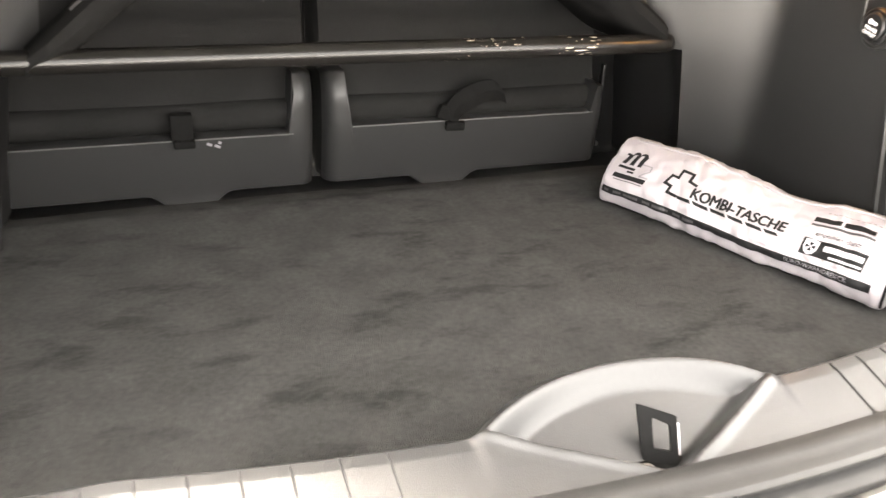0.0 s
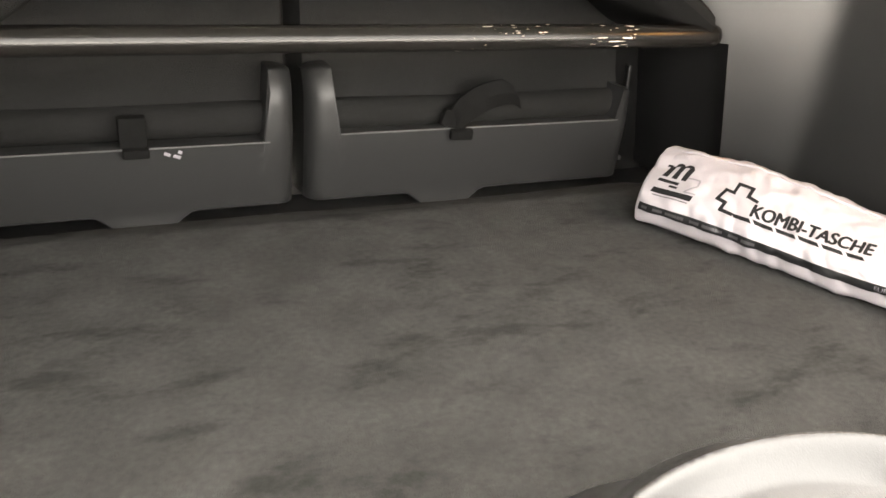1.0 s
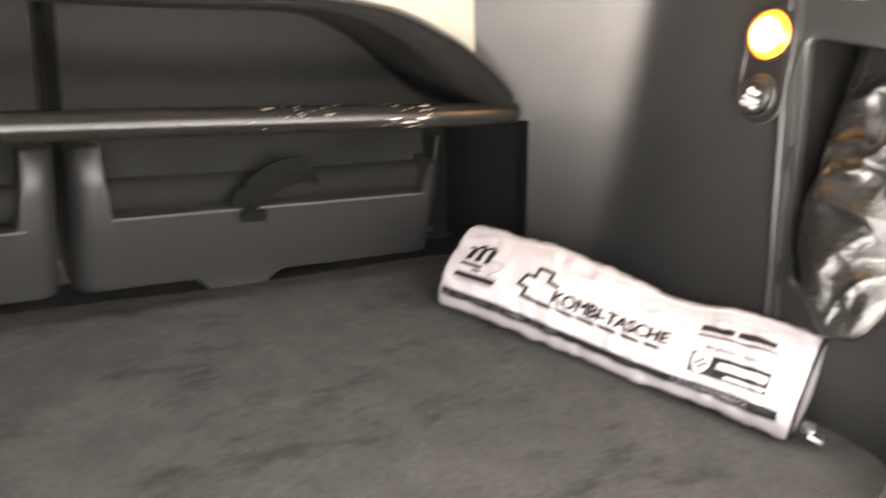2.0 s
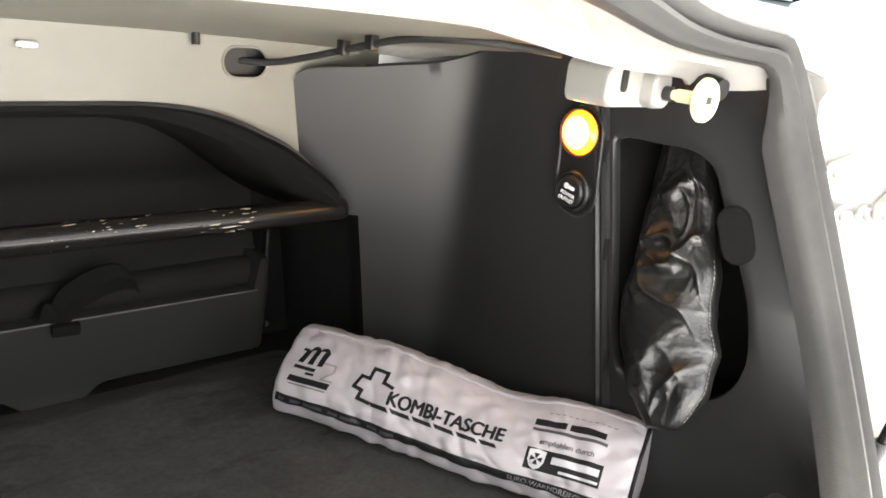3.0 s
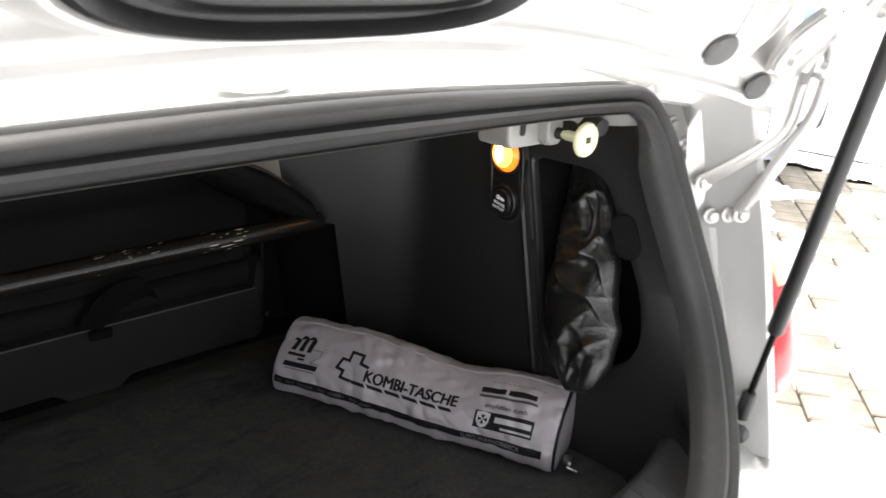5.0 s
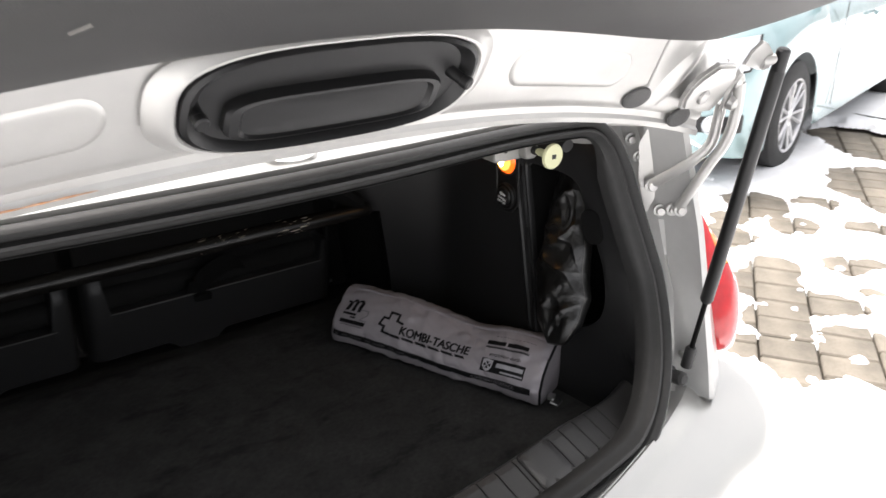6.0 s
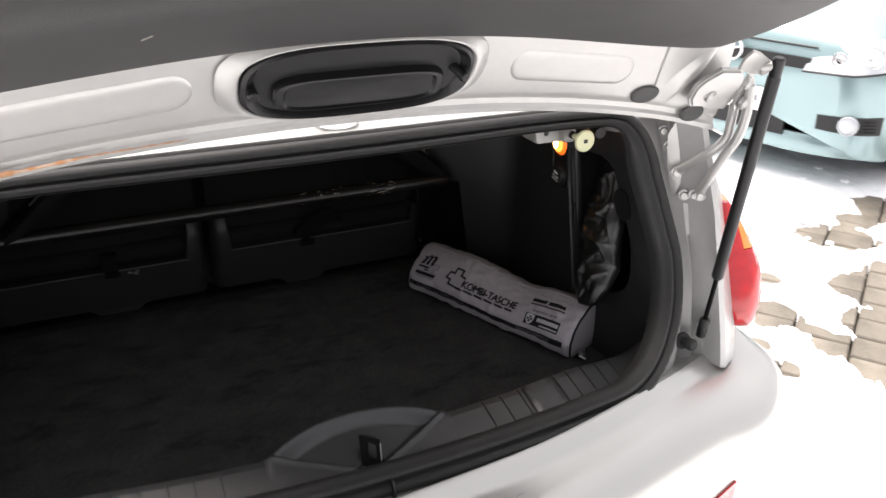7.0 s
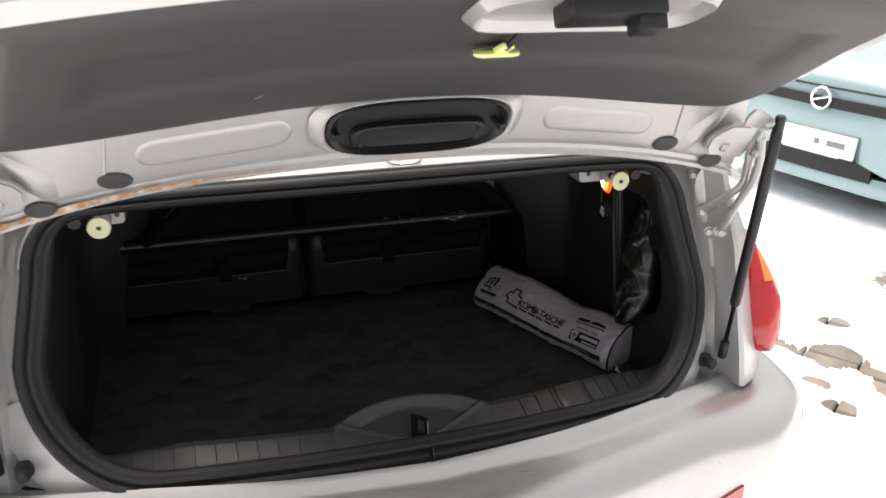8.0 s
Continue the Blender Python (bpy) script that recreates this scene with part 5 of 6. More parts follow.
# second maker's block: bars, a small line of words, a dark panel with a shield
artwork("print_bar", sheet(0, 0.037, 0, 0.0085), 0.333, 0.0610, PRINT)
artwork("print_bar", sheet(0, 0.041, 0, 0.0085), 0.374, 0.0610, PRINT)
artwork("print_bar", sheet(0, 0.086, 0, 0.0040), 0.333, 0.0535, DULL_PRINT)
small = lettering("empfohlen durch", 0.0092, Matrix.Identity(4), 0.0, 0.0001)
artwork("lettering", small, 0.377, 0.0410, PRINT, "small faded printed words")
artwork("dark_panel", sheet(0, 0.087, 0, 0.0260, 0, 24, 8), 0.335, 0.0060, PRINT, "black printed panel with a white shield")
shield = [(-0.0095, 0.011), (-0.0095, -0.002), (-0.006, -0.009), (0, -0.0125), (0.006, -0.009), (0.0095, -0.002), (0.0095, 0.011), (0, 0.0125)]
artwork("shield", loft([[(x * k, y * k, 0.0005) for x, y in shield] for k in (0.0, 0.5, 1.0)], False, True), 0.348, 0.0188, PALE_PRINT)
for a in range(4):
    c, n = Vector((math.cos(a * math.pi / 2), math.sin(a * math.pi / 2), 0)), Vector((-math.sin(a * math.pi / 2), math.cos(a * math.pi / 2), 0))
    artwork("shield_cross", loft([[c * 0.0012 + n * 0.0006 + Vector((0, 0, 0.001)), c * 0.0068 + n * 0.0032 + Vector((0, 0, 0.001))], [c * 0.0012 - n * 0.0006 + Vector((0, 0, 0.001)), c * 0.0068 - n * 0.0032 + Vector((0, 0, 0.001))]]), 0.348, 0.0195, PRINT)
bar = sheet(0, 0.054, 0, 0.0080)
bmesh.ops.translate(bar, vec=(0, 0, 0.0005), verts=bar.verts)
artwork("print_bar", bar, 0.365, 0.0180, PALE_PRINT)
bar = sheet(0, 0.044, 0, 0.0030)
bmesh.ops.translate(bar, vec=(0, 0, 0.0005), verts=bar.verts)
artwork("print_bar", bar, 0.376, 0.0092, PALE_PRINT)
# dark band below the crease, with a faint line of words
artwork("band", sheet(0.0, 0.436, -0.0175, -0.0050, 0, 150, 5), 0.004, 0.0, PRINT, "black printed band along the front")
tiny = lettering("EURO-WARNDREIECK", 0.0088, Matrix.Identity(4), 0.0)
bmesh.ops.translate(tiny, vec=(0, 0, 0.0006), verts=tiny.verts)
artwork("lettering", tiny, 0.365, -0.0112, GREY_PRINT, "pale words on the dark band")
for k in range(9):
    b2 = sheet(0, 0.010 + 0.004 * ((k * 7) % 3), 0, 0.0042)
    bmesh.ops.translate(b2, vec=(0, 0, 0.0006), verts=b2.verts)
    artwork("print_bar", b2, 0.010 + 0.0185 * k, -0.0131, DULL_PRINT)
# zip along the end and the top, and its pull
zipline = [bag_point(BAG_L + 0.0035, w, 0.0006) for w in np.linspace(-0.035, 0.190, 40)]
part("zip", tube(zipline, 0.0024, 8), PRINT, bag, "black zip round the end")
piping = [bag_point(s, 0.098, 0.001) for s in np.linspace(0.02, BAG_L - 0.004, 60)]
part("piping", tube(piping, 0.0016, 6), SILVER_CLOTH, bag)
for s in np.arange(0.345, BAG_L - 0.03, 0.0075):
    artwork("stitch", sheet(0, 0.0042, 0, 0.0009, 0, 2, 2), s, 0.079, DULL_PRINT)
foot = bag_point(BAG_L + 0.002, -0.045)
part("zip_pull", joined(block(Vector((0.556, 0.232, FLOOR + 0.010)), (0.030, 0.016, 0.003), 0.001, pose(0, 0, 0, 10, 14, 30)), block(Vector((0.552, 0.240, FLOOR + 0.018)), (0.014, 0.012, 0.008), 0.002, pose(0, 0, 0, 0, 0, 30))), STEEL, bag, "shiny metal zip pull")

# ---- black leather pouch in the side pocket ----
SPINE = smooth_line([(0.664, 0.340, 1.036), (0.655, 0.328, 0.985), (0.640, 0.314, 0.935), (0.624, 0.300, 0.885), (0.610, 0.288, 0.840), (0.592, 0.268, 0.800), (0.568, 0.248, 0.770), (0.546, 0.236, 0.742)], 28)
WIDTHS = (0.026, 0.036, 0.046, 0.052, 0.058, 0.055, 0.044, 0.016)
# folds: place along the pouch, slant and bow across it, height, width, and the side they fade from
FOLDS = ((0.20, 0.10, 0.0, 0.010, 0.050, -0.1), (0.355, -0.12, 0.12, 0.013, 0.032, 0.0), (0.445, 0.16, -0.10, 0.014, 0.030, -0.35), (0.54, -0.20, 0.10, 0.014, 0.042, 0.15), (0.71, 0.30, 0.0, 0.006, 0.075, 0.35),
         (0.87, 0.24, 0.0, 0.009, 0.028, -0.2))
pouch = thing("leather_pouch", SPINE[-1], "crumpled black leather pouch stuffed into the side pocket", "pouch")


def crease(n, sharp):
    """A ridge where n crosses zero: round outside, pointed at its crest."""
    return (1 - min(1, abs(n) * sharp)) ** 1.6


def pouch_relief(u, c):
    """Folds with one steep side each, over a slack skin that is crossed by sharp creases."""
    w = c + 0.30 * noise.noise((u * 5, c * 2, 4.4))
    v = u + 0.050 * noise.noise((u * 6, c * 2.6, 8.2))
    h = 0.007 * noise.noise((u * 5 + 2, c * 1.5, 0.7))
    for at, slant, bow, high, wide, fade in FOLDS:
        off = v - at - slant * w * 0.45 - bow * w * w
        side = abs(off) / (wide * 1.25 if off < 0 else wide * 0.45)
        h += 0.95 * high * math.exp(-side ** 1.25) * math.exp(-((w - fade) / 0.8) ** 2)
    calm = blend(u, (0.05, 0.3, 0.5, 0.6, 0.95), (0.4, 1.0, 0.9, 0.25, 0.4))
    h += calm * 0.0050 * crease(noise.noise((v * 8 + w * 1.2, w * 1.3 - v * 2.5, 3.3)), 3.2)
    h += calm * 0.0014 * crease(noise.noise((v * 15 - w * 1.9, w * 2.6 + v * 5, 7.9)), 2.8)
    h += calm * 0.0007 * crease(noise.noise((v * 34 + w * 3.0, w * 6.0 - v * 9, 1.9)), 2.4)
    h += 0.0008 * noise.noise((u * 60, c * 16, 5.0))
    return h * min(1, u * 6, (1 - u) * 9)


rows = []
for i, p in enumerate(SPINE):
    u = i / (len(SPINE) - 1)
    w = blend(u * 7, range(8), WIDTHS)
    t = blend(u * 7, range(8), (0.006, 0.014, 0.020, 0.024, 0.028, 0.027, 0.020, 0.006))
    ahead = (SPINE[min(i + 1, len(SPINE) - 1)] - SPINE[max(i - 1, 0)]).normalized()
    across = Vector((0.05, 1, 0.0)).cross(ahead).cross(ahead).normalized() * -1
    if across.y < 0:
        across = -across
    front = ahead.cross(across).normalized()
    if front.x > 0:
        front = -front
    row = []
    for k in range(144):
        a = 2 * math.pi * k / 144
        c, sn = math.cos(a), math.sin(a)
        edge = 1 + 0.10 * noise.noise((u * 9, math.copysign(1, c), 3.3))
        row.append(p + across * (w * edge * math.copysign(abs(c) ** 0.8, c)) + front * (t * math.copysign(abs(sn) ** 0.9, sn) + pouch_relief(u, c) * max(0, sn)))
    rows.append(row)
part("body", loft(rows, False, True, caps=True), LEATHER, pouch, "", True, True, 170)
seamline = [Vector(r[65]) for r in rows[77:189:3]]
for a, b in zip(seamline, seamline[1:]):
    part("stitch", tube([a.lerp(b, 0.15) + Vector((-0.0015, -0.001, 0)), a.lerp(b, 0.75) + Vector((-0.0010, -0.001, 0))], 0.00045, 5), THREAD, pouch)

# ---- the parked turquoise car ----
TEAL_AT, TEAL_TURN = Vector((3.083, 2.526, 0.0)), 193.7
TEAL_M = Matrix.Translation(TEAL_AT) @ pose(0, 0, 0, 0, 0, TEAL_TURN)


def there(u, v, w):
    """From the parked car's own metres (ahead of its nose, to its left, up) to the world."""
    return TEAL_M @ Vector((u, v, w))


teal_car = thing("turquoise_car", TEAL_AT, "light turquoise hatchback parked in the snow, seen from the front", "car")
WHEEL_U, WHEEL_R = -0.79, 0.315
stations = sorted(set([0.0, -0.02, -0.06, -0.12, -0.2, -0.3, -0.4] + [round(WHEEL_U + d, 3) for d in np.linspace(-0.42, 0.42, 22)] + [-1.4, -1.7, -2.1, -2.5, -3.0, -3.4, -3.8, -4.1, -4.22]), reverse=True)
body_rows = []
for u in stations:
    wide = blend(-u, (0, 0.02, 0.06, 0.12, 0.2, 0.3, 0.45, 0.7, 1.4, 3.2, 3.9, 4.22), (0.62, 0.70, 0.755, 0.795, 0.825, 0.842, 0.852, 0.865, 0.875, 0.87, 0.83, 0.70))
    hood = blend(-u, (0, 0.02, 0.06, 0.12, 0.3, 0.6, 1.0, 1.3, 2.0, 3.6, 4.22), (0.66, 0.73, 0.775, 0.81, 0.86, 0.91, 0.955, 0.97, 0.97, 0.96, 0.90))
    sill = blend(-u, (0, 0.06, 0.2, 0.5, 4.0), (0.27, 0.21, 0.19, 0.19, 0.22))
    arch = math.sqrt(max(0, 0.375 ** 2 - (u - WHEEL_U) ** 2)) + 0.30 if abs(u - WHEEL_U) < 0.375 else 0
    low = max(sill, arch)
    side = [(wide * 0.985, low), (wide * 0.995, low + (hood - low) * 0.25), (wide, low + (hood - low) * 0.5), (wide * 0.985, low + (hood - low) * 0.75), (wide * 0.95, low + (hood - low) * 0.90), (wide * 0.86, hood - 0.004),
            (wide * 0.6, hood + 0.022), (wide * 0.3, hood + 0.034), (0.0, hood + 0.038)]
    body_rows.append([there(u, v, w) for v, w in side] + [there(u, -v, w) for v, w in side[-2::-1]])
bm = loft(body_rows)
body = part("body", bm, TEAL, teal_car, "light turquoise painted bodywork")
nose = []
for k in np.linspace(0, 1, 10):
    row = []
    for p in body_rows[0]:
        c = TEAL_M.inverted() @ p
        row.append(there(c.x + 0.028 * (1 - k ** 2), c.y * k, 0.44 + (c.z - 0.44) * k))
    nose.append(row)
part("bumper_front", loft(nose, False, False), TEAL, body)
low_front = [[there(u, v, w) for u, v, w in ((-0.30, y * 1.0, 0.17), (0.01 - 0.9 * max(0, abs(y) - 0.35) ** 2, y, 0.20), (0.02 - 0.9 * max(0, abs(y) - 0.35) ** 2, y, 0.245), (0.0 - 0.9 * max(0, abs(y) - 0.35) ** 2, y, 0.29))] for y in np.linspace(-0.78, 0.78, 30)]
part("front_lip", loft(low_front, thick=(0, 0, -0.01)), TEAL, body)
part("underbody", joined(*[block((0, 0, 0), (3.6, 1.5, 0.25), 0.02, TEAL_M @ Matrix.Translation((-2.1, 0, 0.33)))]), BLACK_PLASTIC, body, "dark underside")
for v in (-1, 1):
    part("arch_liner", block((0, 0, 0), (0.74, 0.10, 0.42), 0.05, TEAL_M @ Matrix.Translation((WHEEL_U, v * 0.66, 0.46))), BLACK_PLASTIC, body)
# glasshouse
cabin = []
for u, w, v in ((-1.15, 0.945, 0.72), (-1.55, 1.18, 0.66), (-1.95, 1.36, 0.60), (-2.4, 1.43, 0.57), (-3.0, 1.43, 0.57), (-3.6, 1.36, 0.58), (-4.0, 1.12, 0.66), (-4.15, 0.95, 0.70)):
    cabin.append([there(u, y, z) for y, z in ((0.80, 0.94), (0.79, 0.95), (v + 0.04, w - 0.05), (v, w), (v * 0.5, w + 0.02), (0, w + 0.03), (-v * 0.5, w + 0.02), (-v, w), (-v - 0.04, w - 0.05), (-0.79, 0.95), (-0.80, 0.94))])
part("glasshouse", loft(cabin), DARK_GLASS, teal_car, "dark windows")
part("roof", loft([[there(u, y, w + 0.035 - 0.02 * abs(y)) for y in np.linspace(-0.57, 0.57, 9)] for u, w in ((-1.95, 1.365), (-2.4, 1.435), (-3.0, 1.435), (-3.6, 1.365))], thick=(0, 0, -0.01)), TEAL, teal_car)


def skin_u(v, lift=0.0):
    """How far back the nose lies at a distance v from its middle."""
    return blend(abs(v), (0, 0.62, 0.70, 0.755, 0.795, 0.825, 0.842), (0.024, 0.0, -0.02, -0.06, -0.12, -0.2, -0.3)) + lift


# grille, intake, plate, badge
grille = part("grille", loft([[there(skin_u(v, 0.006), v, w) for w in (0.625, 0.655, 0.682)] for v in np.linspace(-0.44, 0.44, 24)], thick=tuple(TEAL_M.to_3x3() @ Vector((-0.014, 0, 0)))), BLACK_PLASTIC, teal_car, "black upper grille")
part("hood_gap", tube([there(skin_u(v, -0.004), v, 0.738) for v in np.linspace(-0.46, 0.46, 20)], 0.006, 8), BLACK_PLASTIC, body, "dark gap under the bonnet's edge")
bm = turned(((0.050, -0.004), (0.056, 0.004), (0.062, 0.004), (0.066, -0.004)), TEAL_M @ facing((0.042, 0, 0.672), (1, 0, 0)), 28)
badge = part("badge", bm, CHROME, grille, "round chrome badge")
part("badge_bar", block((0, 0, 0), (0.008, 0.11, 0.012), 0.003, TEAL_M @ pose(0.044, 0, 0.672, 18, 0, 0)), CHROME, badge)
part("lower_intake", loft([[there(skin_u(v, 0.006), v, w) for w in (0.265, 0.32, 0.37)] for v in np.linspace(-0.36, 0.36, 20)], thick=tuple(TEAL_M.to_3x3() @ Vector((-0.014, 0, 0)))), BLACK_PLASTIC, teal_car, "black lower air intake")
plate = part("number_plate", block((0, 0, 0), (0.012, 0.535, 0.125), 0.004, TEAL_M @ pose(0.046, 0.0, 0.435, 0, -6, 0)), PLATE_WHITE, teal_car, "white number plate in a black holder")
part("plate_holder", block((0, 0, 0), (0.010, 0.545, 0.028), 0.003, TEAL_M @ pose(0.050, 0.0, 0.372, 0, -6, 0)), BLACK_PLASTIC, plate)
for v, wd in ((0.03, 0.03), (0.15, 0.11)):
    part("plate_bar", block((0, 0, 0), (0.0025, wd, 0.030), 0.0, TEAL_M @ pose(0.0535, v, 0.438, 0, -6, 0)), GREY_PRINT, plate)
part("plate_bar", block((0, 0, 0), (0.002, 0.36, 0.010), 0.0, TEAL_M @ pose(0.0565, 0, 0.372, 0, -6, 0)), PLATE_WHITE, plate)
for s in (-1, 1):
    rows = []
    for k in np.linspace(0, 1, 10):
        v = 0.42 + 0.385 * k
        top = 0.735 + 0.095 * k ** 0.8
        bot = 0.620 + 0.02 * k + 0.06 * max(0, k - 0.7)
        uu = skin_u(v)
        rows.append([there(uu + 0.030 - 0.075 * f - 0.02 * f * k, s * v * (1 + 0.012 * math.sin(math.pi * f)), bot + (top - bot) * f) for f in (0, 0.25, 0.5, 0.75, 1)])
    head = part("headlight", loft(rows, thick=tuple(TEAL_M.to_3x3() @ Vector((-0.014, 0, 0)))), LAMP_CLEAR, teal_car, "large clear headlight")
    part("headlight_edge", tube([Vector(r[0]) for r in rows] + [Vector(p) for p in rows[-1][1:]], 0.006, 6), BLACK_PLASTIC, head)
    for v, w, r in ((0.72, 0.715, 0.048), (0.58, 0.695, 0.036)):
        m = TEAL_M @ facing((skin_u(v) + 0.012 - 0.018, s * v, w), (0.94, s * 0.3, 0.12))
        part("projector", turned(((0.0, 0.020), (r * 0.6, 0.016), (r * 0.85, 0.004), (r, 0.008), (r * 1.08, 0.004), (r * 1.1, -0.01)), m, 24), CHROME, head, "round chrome projector")
    pocketr = part("fog_recess", loft([[there(skin_u(v, 0.008) , s * v, w) for w in np.linspace(0.338, 0.410 + 0.07 * (v - 0.5), 5)] for v in np.linspace(0.53, 0.80, 12)], thick=tuple(TEAL_M.to_3x3() @ Vector((-0.014, 0, 0)))), BLACK_PLASTIC, teal_car, "black fog lamp recess with slats")
    for w in (0.355, 0.372, 0.389, 0.406):
        part("slat", tube([there(skin_u(v, 0.016), s * v, w) for v in np.linspace(0.75, 0.79, 5)], 0.004, 6), BLACK_PLASTIC, pocketr)
    m = TEAL_M @ facing((skin_u(0.69) + 0.012, s * 0.69, 0.382), (0.97, s * 0.2, 0))
    part("fog_lamp", turned(((0.0, 0.016), (0.030, 0.012), (0.040, 0.004), (0.046, 0.012), (0.050, 0.008), (0.052, -0.01)), m, 26), LAMP_CLEAR, pocketr, "round fog lamp")
    # front wheel
    wm = TEAL_M @ facing((WHEEL_U, s * 0.80, WHEEL_R), (0, s, 0))
    wheel = part("wheel", turned(((0.20, 0.045), (0.235, 0.052), (0.285, 0.046), (0.308, 0.030), (0.315, 0.0), (0.315, -0.10), (0.30, -0.14), (0.2, -0.14)), wm, 48), TYRE, teal_car, "black tyre on a spoked alloy wheel")
    rim_p = [turned(((0.212, 0.050), (0.206, 0.052), (0.198, 0.046), (0.190, 0.010), (0.185, -0.08)), wm, 48), turned(((0, 0.040), (0.03, 0.040), (0.045, 0.034), (0.05, 0.0)), wm, 24)]
    for k in range(12):
        a = radians(30 * k + (8 if k % 2 else 0))
        rim_p.append(tube([wm @ Vector((r * math.cos(a), r * math.sin(a), 0.030 + 0.06 * (r - 0.04))) for r in (0.035, 0.10, 0.16, 0.205)], 0.010, 8))
    part("rim", joined(*rim_p), ALLOY, wheel, "silver alloy rim with slim spokes")
    wm2 = TEAL_M @ facing((-3.44, s * 0.80, WHEEL_R), (0, s, 0))
    part("wheel", turned(((0.0, 0.02), (0.20, 0.045), (0.235, 0.052), (0.285, 0.046), (0.308, 0.030), (0.315, 0.0), (0.315, -0.10), (0.30, -0.14)), wm2, 36), TYRE, teal_car)
    part("door_seam", tube([there(-1.42, s * 0.879, w) for w in (0.28, 0.5, 0.75, 0.9)], 0.003, 6), BLACK_PLASTIC, teal_car)
    part("door_handle", tube([there(u, s * 0.892, 0.80 + 0.01 * u) for u in (-2.28, -2.22, -2.12, -2.06)], 0.014, 10), TEAL, teal_car, "body-coloured door handle")
    part("door_mirror", block((0, 0, 0), (0.10, 0.20, 0.13), 0.04, TEAL_M @ pose(-1.35, s * 0.95, 1.0)), TEAL, teal_car)

# ---- ground, pavement and snow ----
bm = bmesh.new()
bmesh.ops.create_grid(bm, x_segments=2, y_segments=2, size=400)
bmesh.ops.translate(bm, vec=(0, 0, -0.045), verts=bm.verts)
ground = part("ground", bm, BED, None)
tagged(ground, "wet sand under the paving and snow", "ground", "", "structure")

BARE = ((1.98, 1.02, 0.20), (2.03, 0.84, 0.12), (2.12, 0.60, 0.26), (2.05, 0.74, 0.16), (2.30, 0.82, 0.20), (2.55, 0.98, 0.26), (2.74, 1.08, 0.16), (2.62, 0.74, 0.16), (2.40, 0.52, 0.18), (2.86, 1.50, 0.26), (3.10, 1.58, 0.18),
        (3.38, 1.60, 0.28), (3.62, 1.44, 0.20), (3.25, 1.34, 0.20), (1.78, 0.88, 0.10), (1.74, 0.72, 0.10), (1.86, 1.16, 0.08), (2.22, 0.36, 0.16), (4.3, 1.45, 0.35), (4.9, 1.8, 0.4), (1.72, 1.28, 0.09), (3.0, 0.9, 0.2), (2.2, 1.26, 0.10), (5.1, 2.05, 0.42), (5.15, 1.62, 0.34), (4.1, 1.40, 0.26), (3.12, 0.86, 0.15), (2.82, 0.70, 0.10), (2.34, 0.40, 0.12), (2.5, 0.76, 0.08), (4.0, 1.08, 0.30), (3.5, 1.06, 0.20), (4.5, 1.15, 0.26))


def snow_height(x, y):
    bare = max(max(0, 1.25 - math.hypot(x - a, y - b) / (0.9 * r)) for a, b, r in BARE)
    rough = 0.5 * noise.noise((x * 2.3, y * 2.3, 0.5)) + 0.42 * noise.noise((x * 6.5, y * 6.5, 3.5)) + 0.25 * noise.noise((x * 17, y * 17, 7.5)) + 0.12 * noise.noise((x * 45, y * 45, 1.5))
    level = 0.46 + 0.55 * rough - 0.95 * min(1, bare)
    if level > 0:
        return 0.034 * min(1.0, level * 3.2) ** 0.6 + 0.020 * max(0, rough) + 0.006 * noise.noise((x * 60, y * 60, 2))
    return max(-0.02, level * 0.14)


nx, ny = 330, 300
xs, ys = np.linspace(1.0, 5.6, nx), np.linspace(-0.5, 3.7, ny)
verts = [(x, y, snow_height(x, y)) for y in ys for x in xs]
faces = [(j * nx + i, j * nx + i + 1, (j + 1) * nx + i + 1, (j + 1) * nx + i) for j in range(ny - 1) for i in range(nx - 1)
         if max(verts[k][2] for k in (j * nx + i, j * nx + i + 1, (j + 1) * nx + i + 1, (j + 1) * nx + i)) > -0.012]
data = bpy.data.meshes.new("snow")
data.from_pydata(verts, [], faces)
data.materials.append(SNOW)
data.shade_smooth()
tagged(new("snow", data), "patchy melting snow over the paved yard", "snow", "", "stuff")
def far_sheet(x0, x1, y0, y1, n, m):
    return loft([[(x, y, 0.035 + 0.03 * noise.noise((x * 0.8, y * 0.8, 4)) + 0.012 * noise.noise((x * 4, y * 4, 4))) for y in np.linspace(y0, y1, m)] for x in np.linspace(x0, x1, n)])
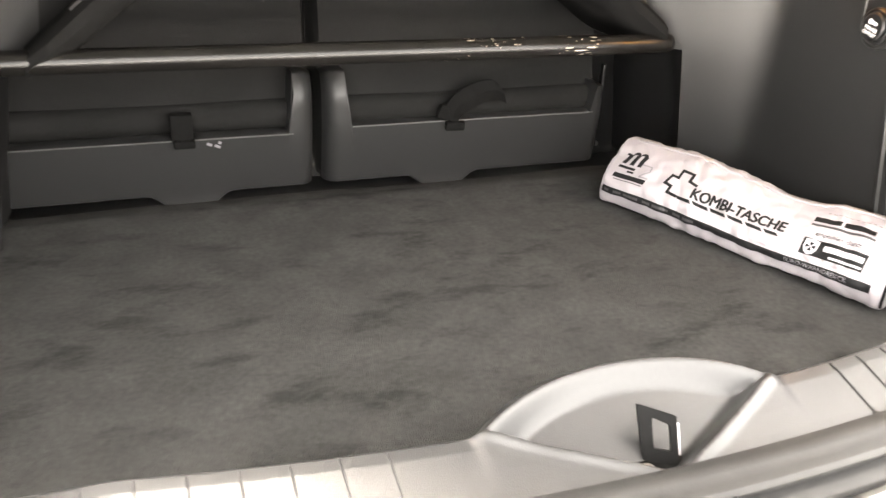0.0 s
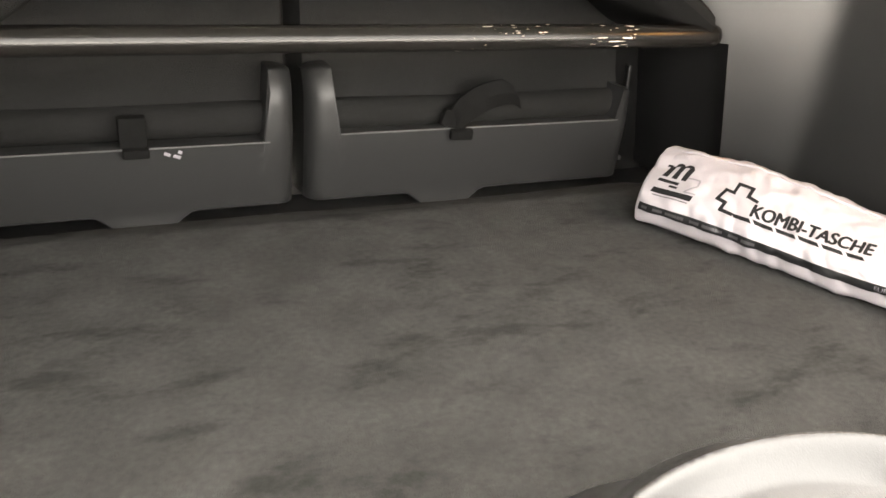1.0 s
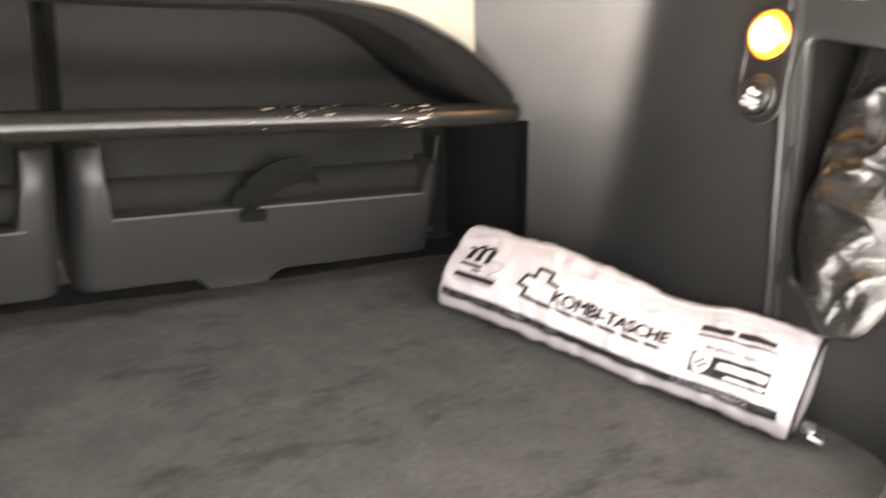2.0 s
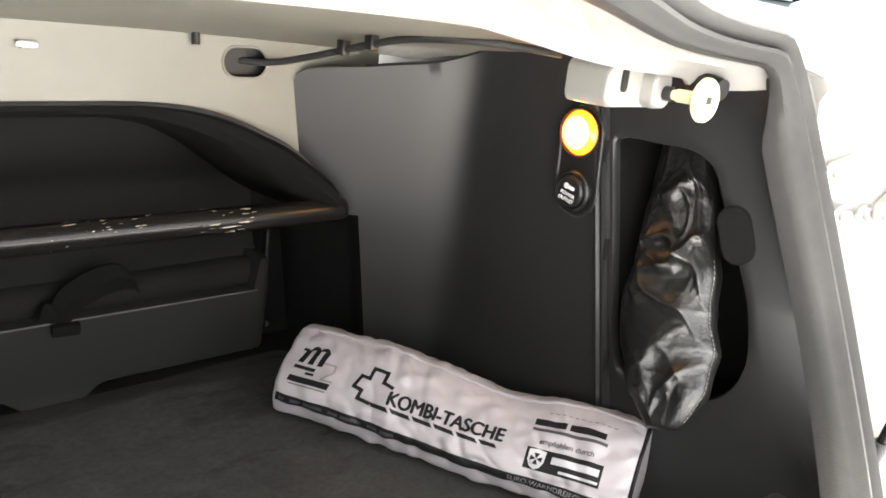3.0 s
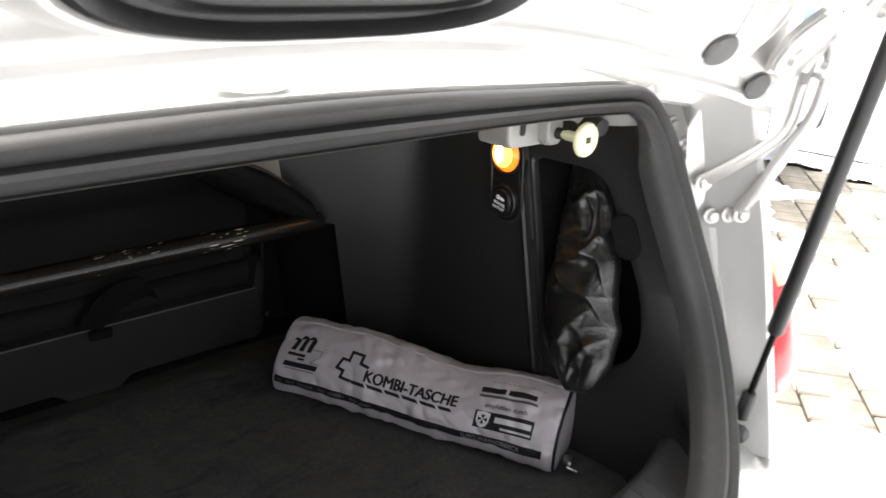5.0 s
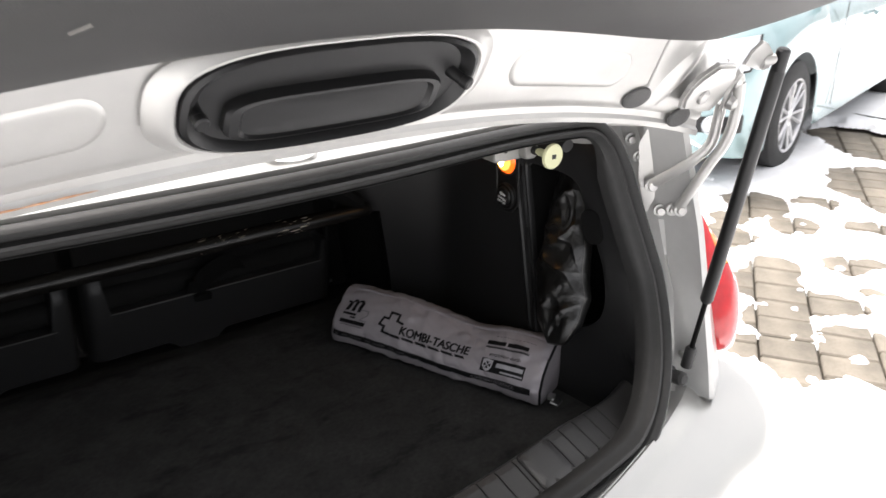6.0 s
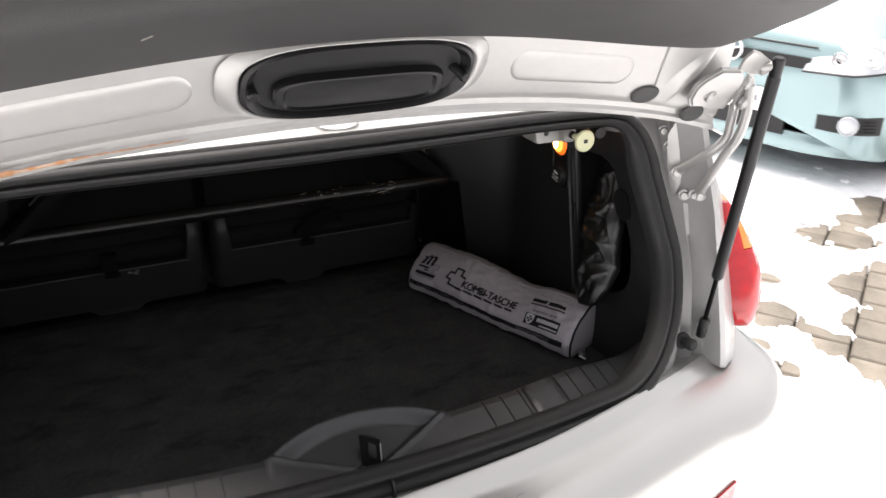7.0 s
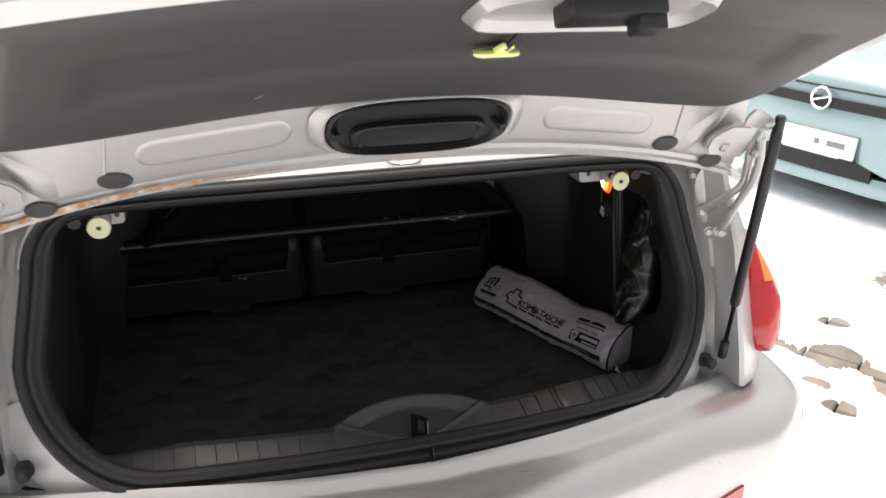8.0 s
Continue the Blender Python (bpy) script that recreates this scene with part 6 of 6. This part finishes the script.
wide_snow = part("snow", joined(far_sheet(-60, 1.0, -60, 60, 120, 160), far_sheet(1.0, 5.6, -60, -0.5, 24, 120), far_sheet(1.0, 5.6, 3.7, 60, 24, 120), far_sheet(5.6, 60, -60, 60, 100, 160),
                 far_sheet(-390, -60, -390, 390, 20, 40), far_sheet(60, 390, -390, 390, 20, 40), far_sheet(-60, 60, 60, 390, 20, 20), far_sheet(-60, 60, -390, -60, 20, 20)), SNOW, None)
tagged(wide_snow, "snow that covers the yard all round", "snow", "", "stuff")
bm = bmesh.new()
for k in range(90):
    x, y, r = random.uniform(1.3, 3.6), random.uniform(0.0, 2.3), random.uniform(0.006, 0.028)
    made = bmesh.ops.create_icosphere(bm, subdivisions=1, radius=r)
    for v in made["verts"]:
        v.co = Vector((x + v.co.x * (1 + 0.4 * noise.noise(v.co * 90)), y + v.co.y, max(0.0, snow_height(x, y)) + v.co.z * 0.6))
crumbs = part("snow_crumbs", bm, SNOW, None)
tagged(crumbs, "small crumbs of snow on the paving", "snow", "", "stuff")

# concrete pavers: columns of staggered stones, turned against the car
E1, E2 = Vector((math.cos(radians(35.5)), math.sin(radians(35.5)), 0)), Vector((math.cos(radians(-54.5)), math.sin(radians(-54.5)), 0))
LONG, ACROSS = 0.158, 0.200
bm = block((0, 0, 0), (LONG - 0.008, ACROSS - 0.008, 0.05), 0.006, None, 1)
stone = bpy.data.meshes.new("paver")
bm.to_mesh(stone)
bm.free()
stone.materials.append(PAVER)
paving = new("pavement")
tagged(paving, "brown-grey concrete block paving, partly under snow", "paving", "", "structure")
spots = []
for i in range(5, 40):
    for j in range(-12, 16):
        p = E1 * (0.004 + LONG * (i + (0.5 if j % 2 else 0.0))) + E2 * (0.417 + ACROSS * (j + 0.5))
        if 1.2 < p.x < 5.2 and -0.3 < p.y < 2.9:
            spots.append((min(math.hypot(p.x - a, p.y - b) / r for a, b, r in BARE), p, i, j))
spots.sort(key=lambda q: q[0])
turn = Matrix.Rotation(radians(35.5), 4, "Z")
for _, p, i, j in spots[:300]:
    ob = new("paver", stone)
    ob.parent = paving
    ob.matrix_basis = Matrix.Translation((p.x, p.y, -0.025 + random.uniform(-0.0025, 0.0015))) @ turn @ pose(0, 0, 0, random.uniform(-0.4, 0.4), random.uniform(-0.4, 0.4), random.uniform(-0.6, 0.6))
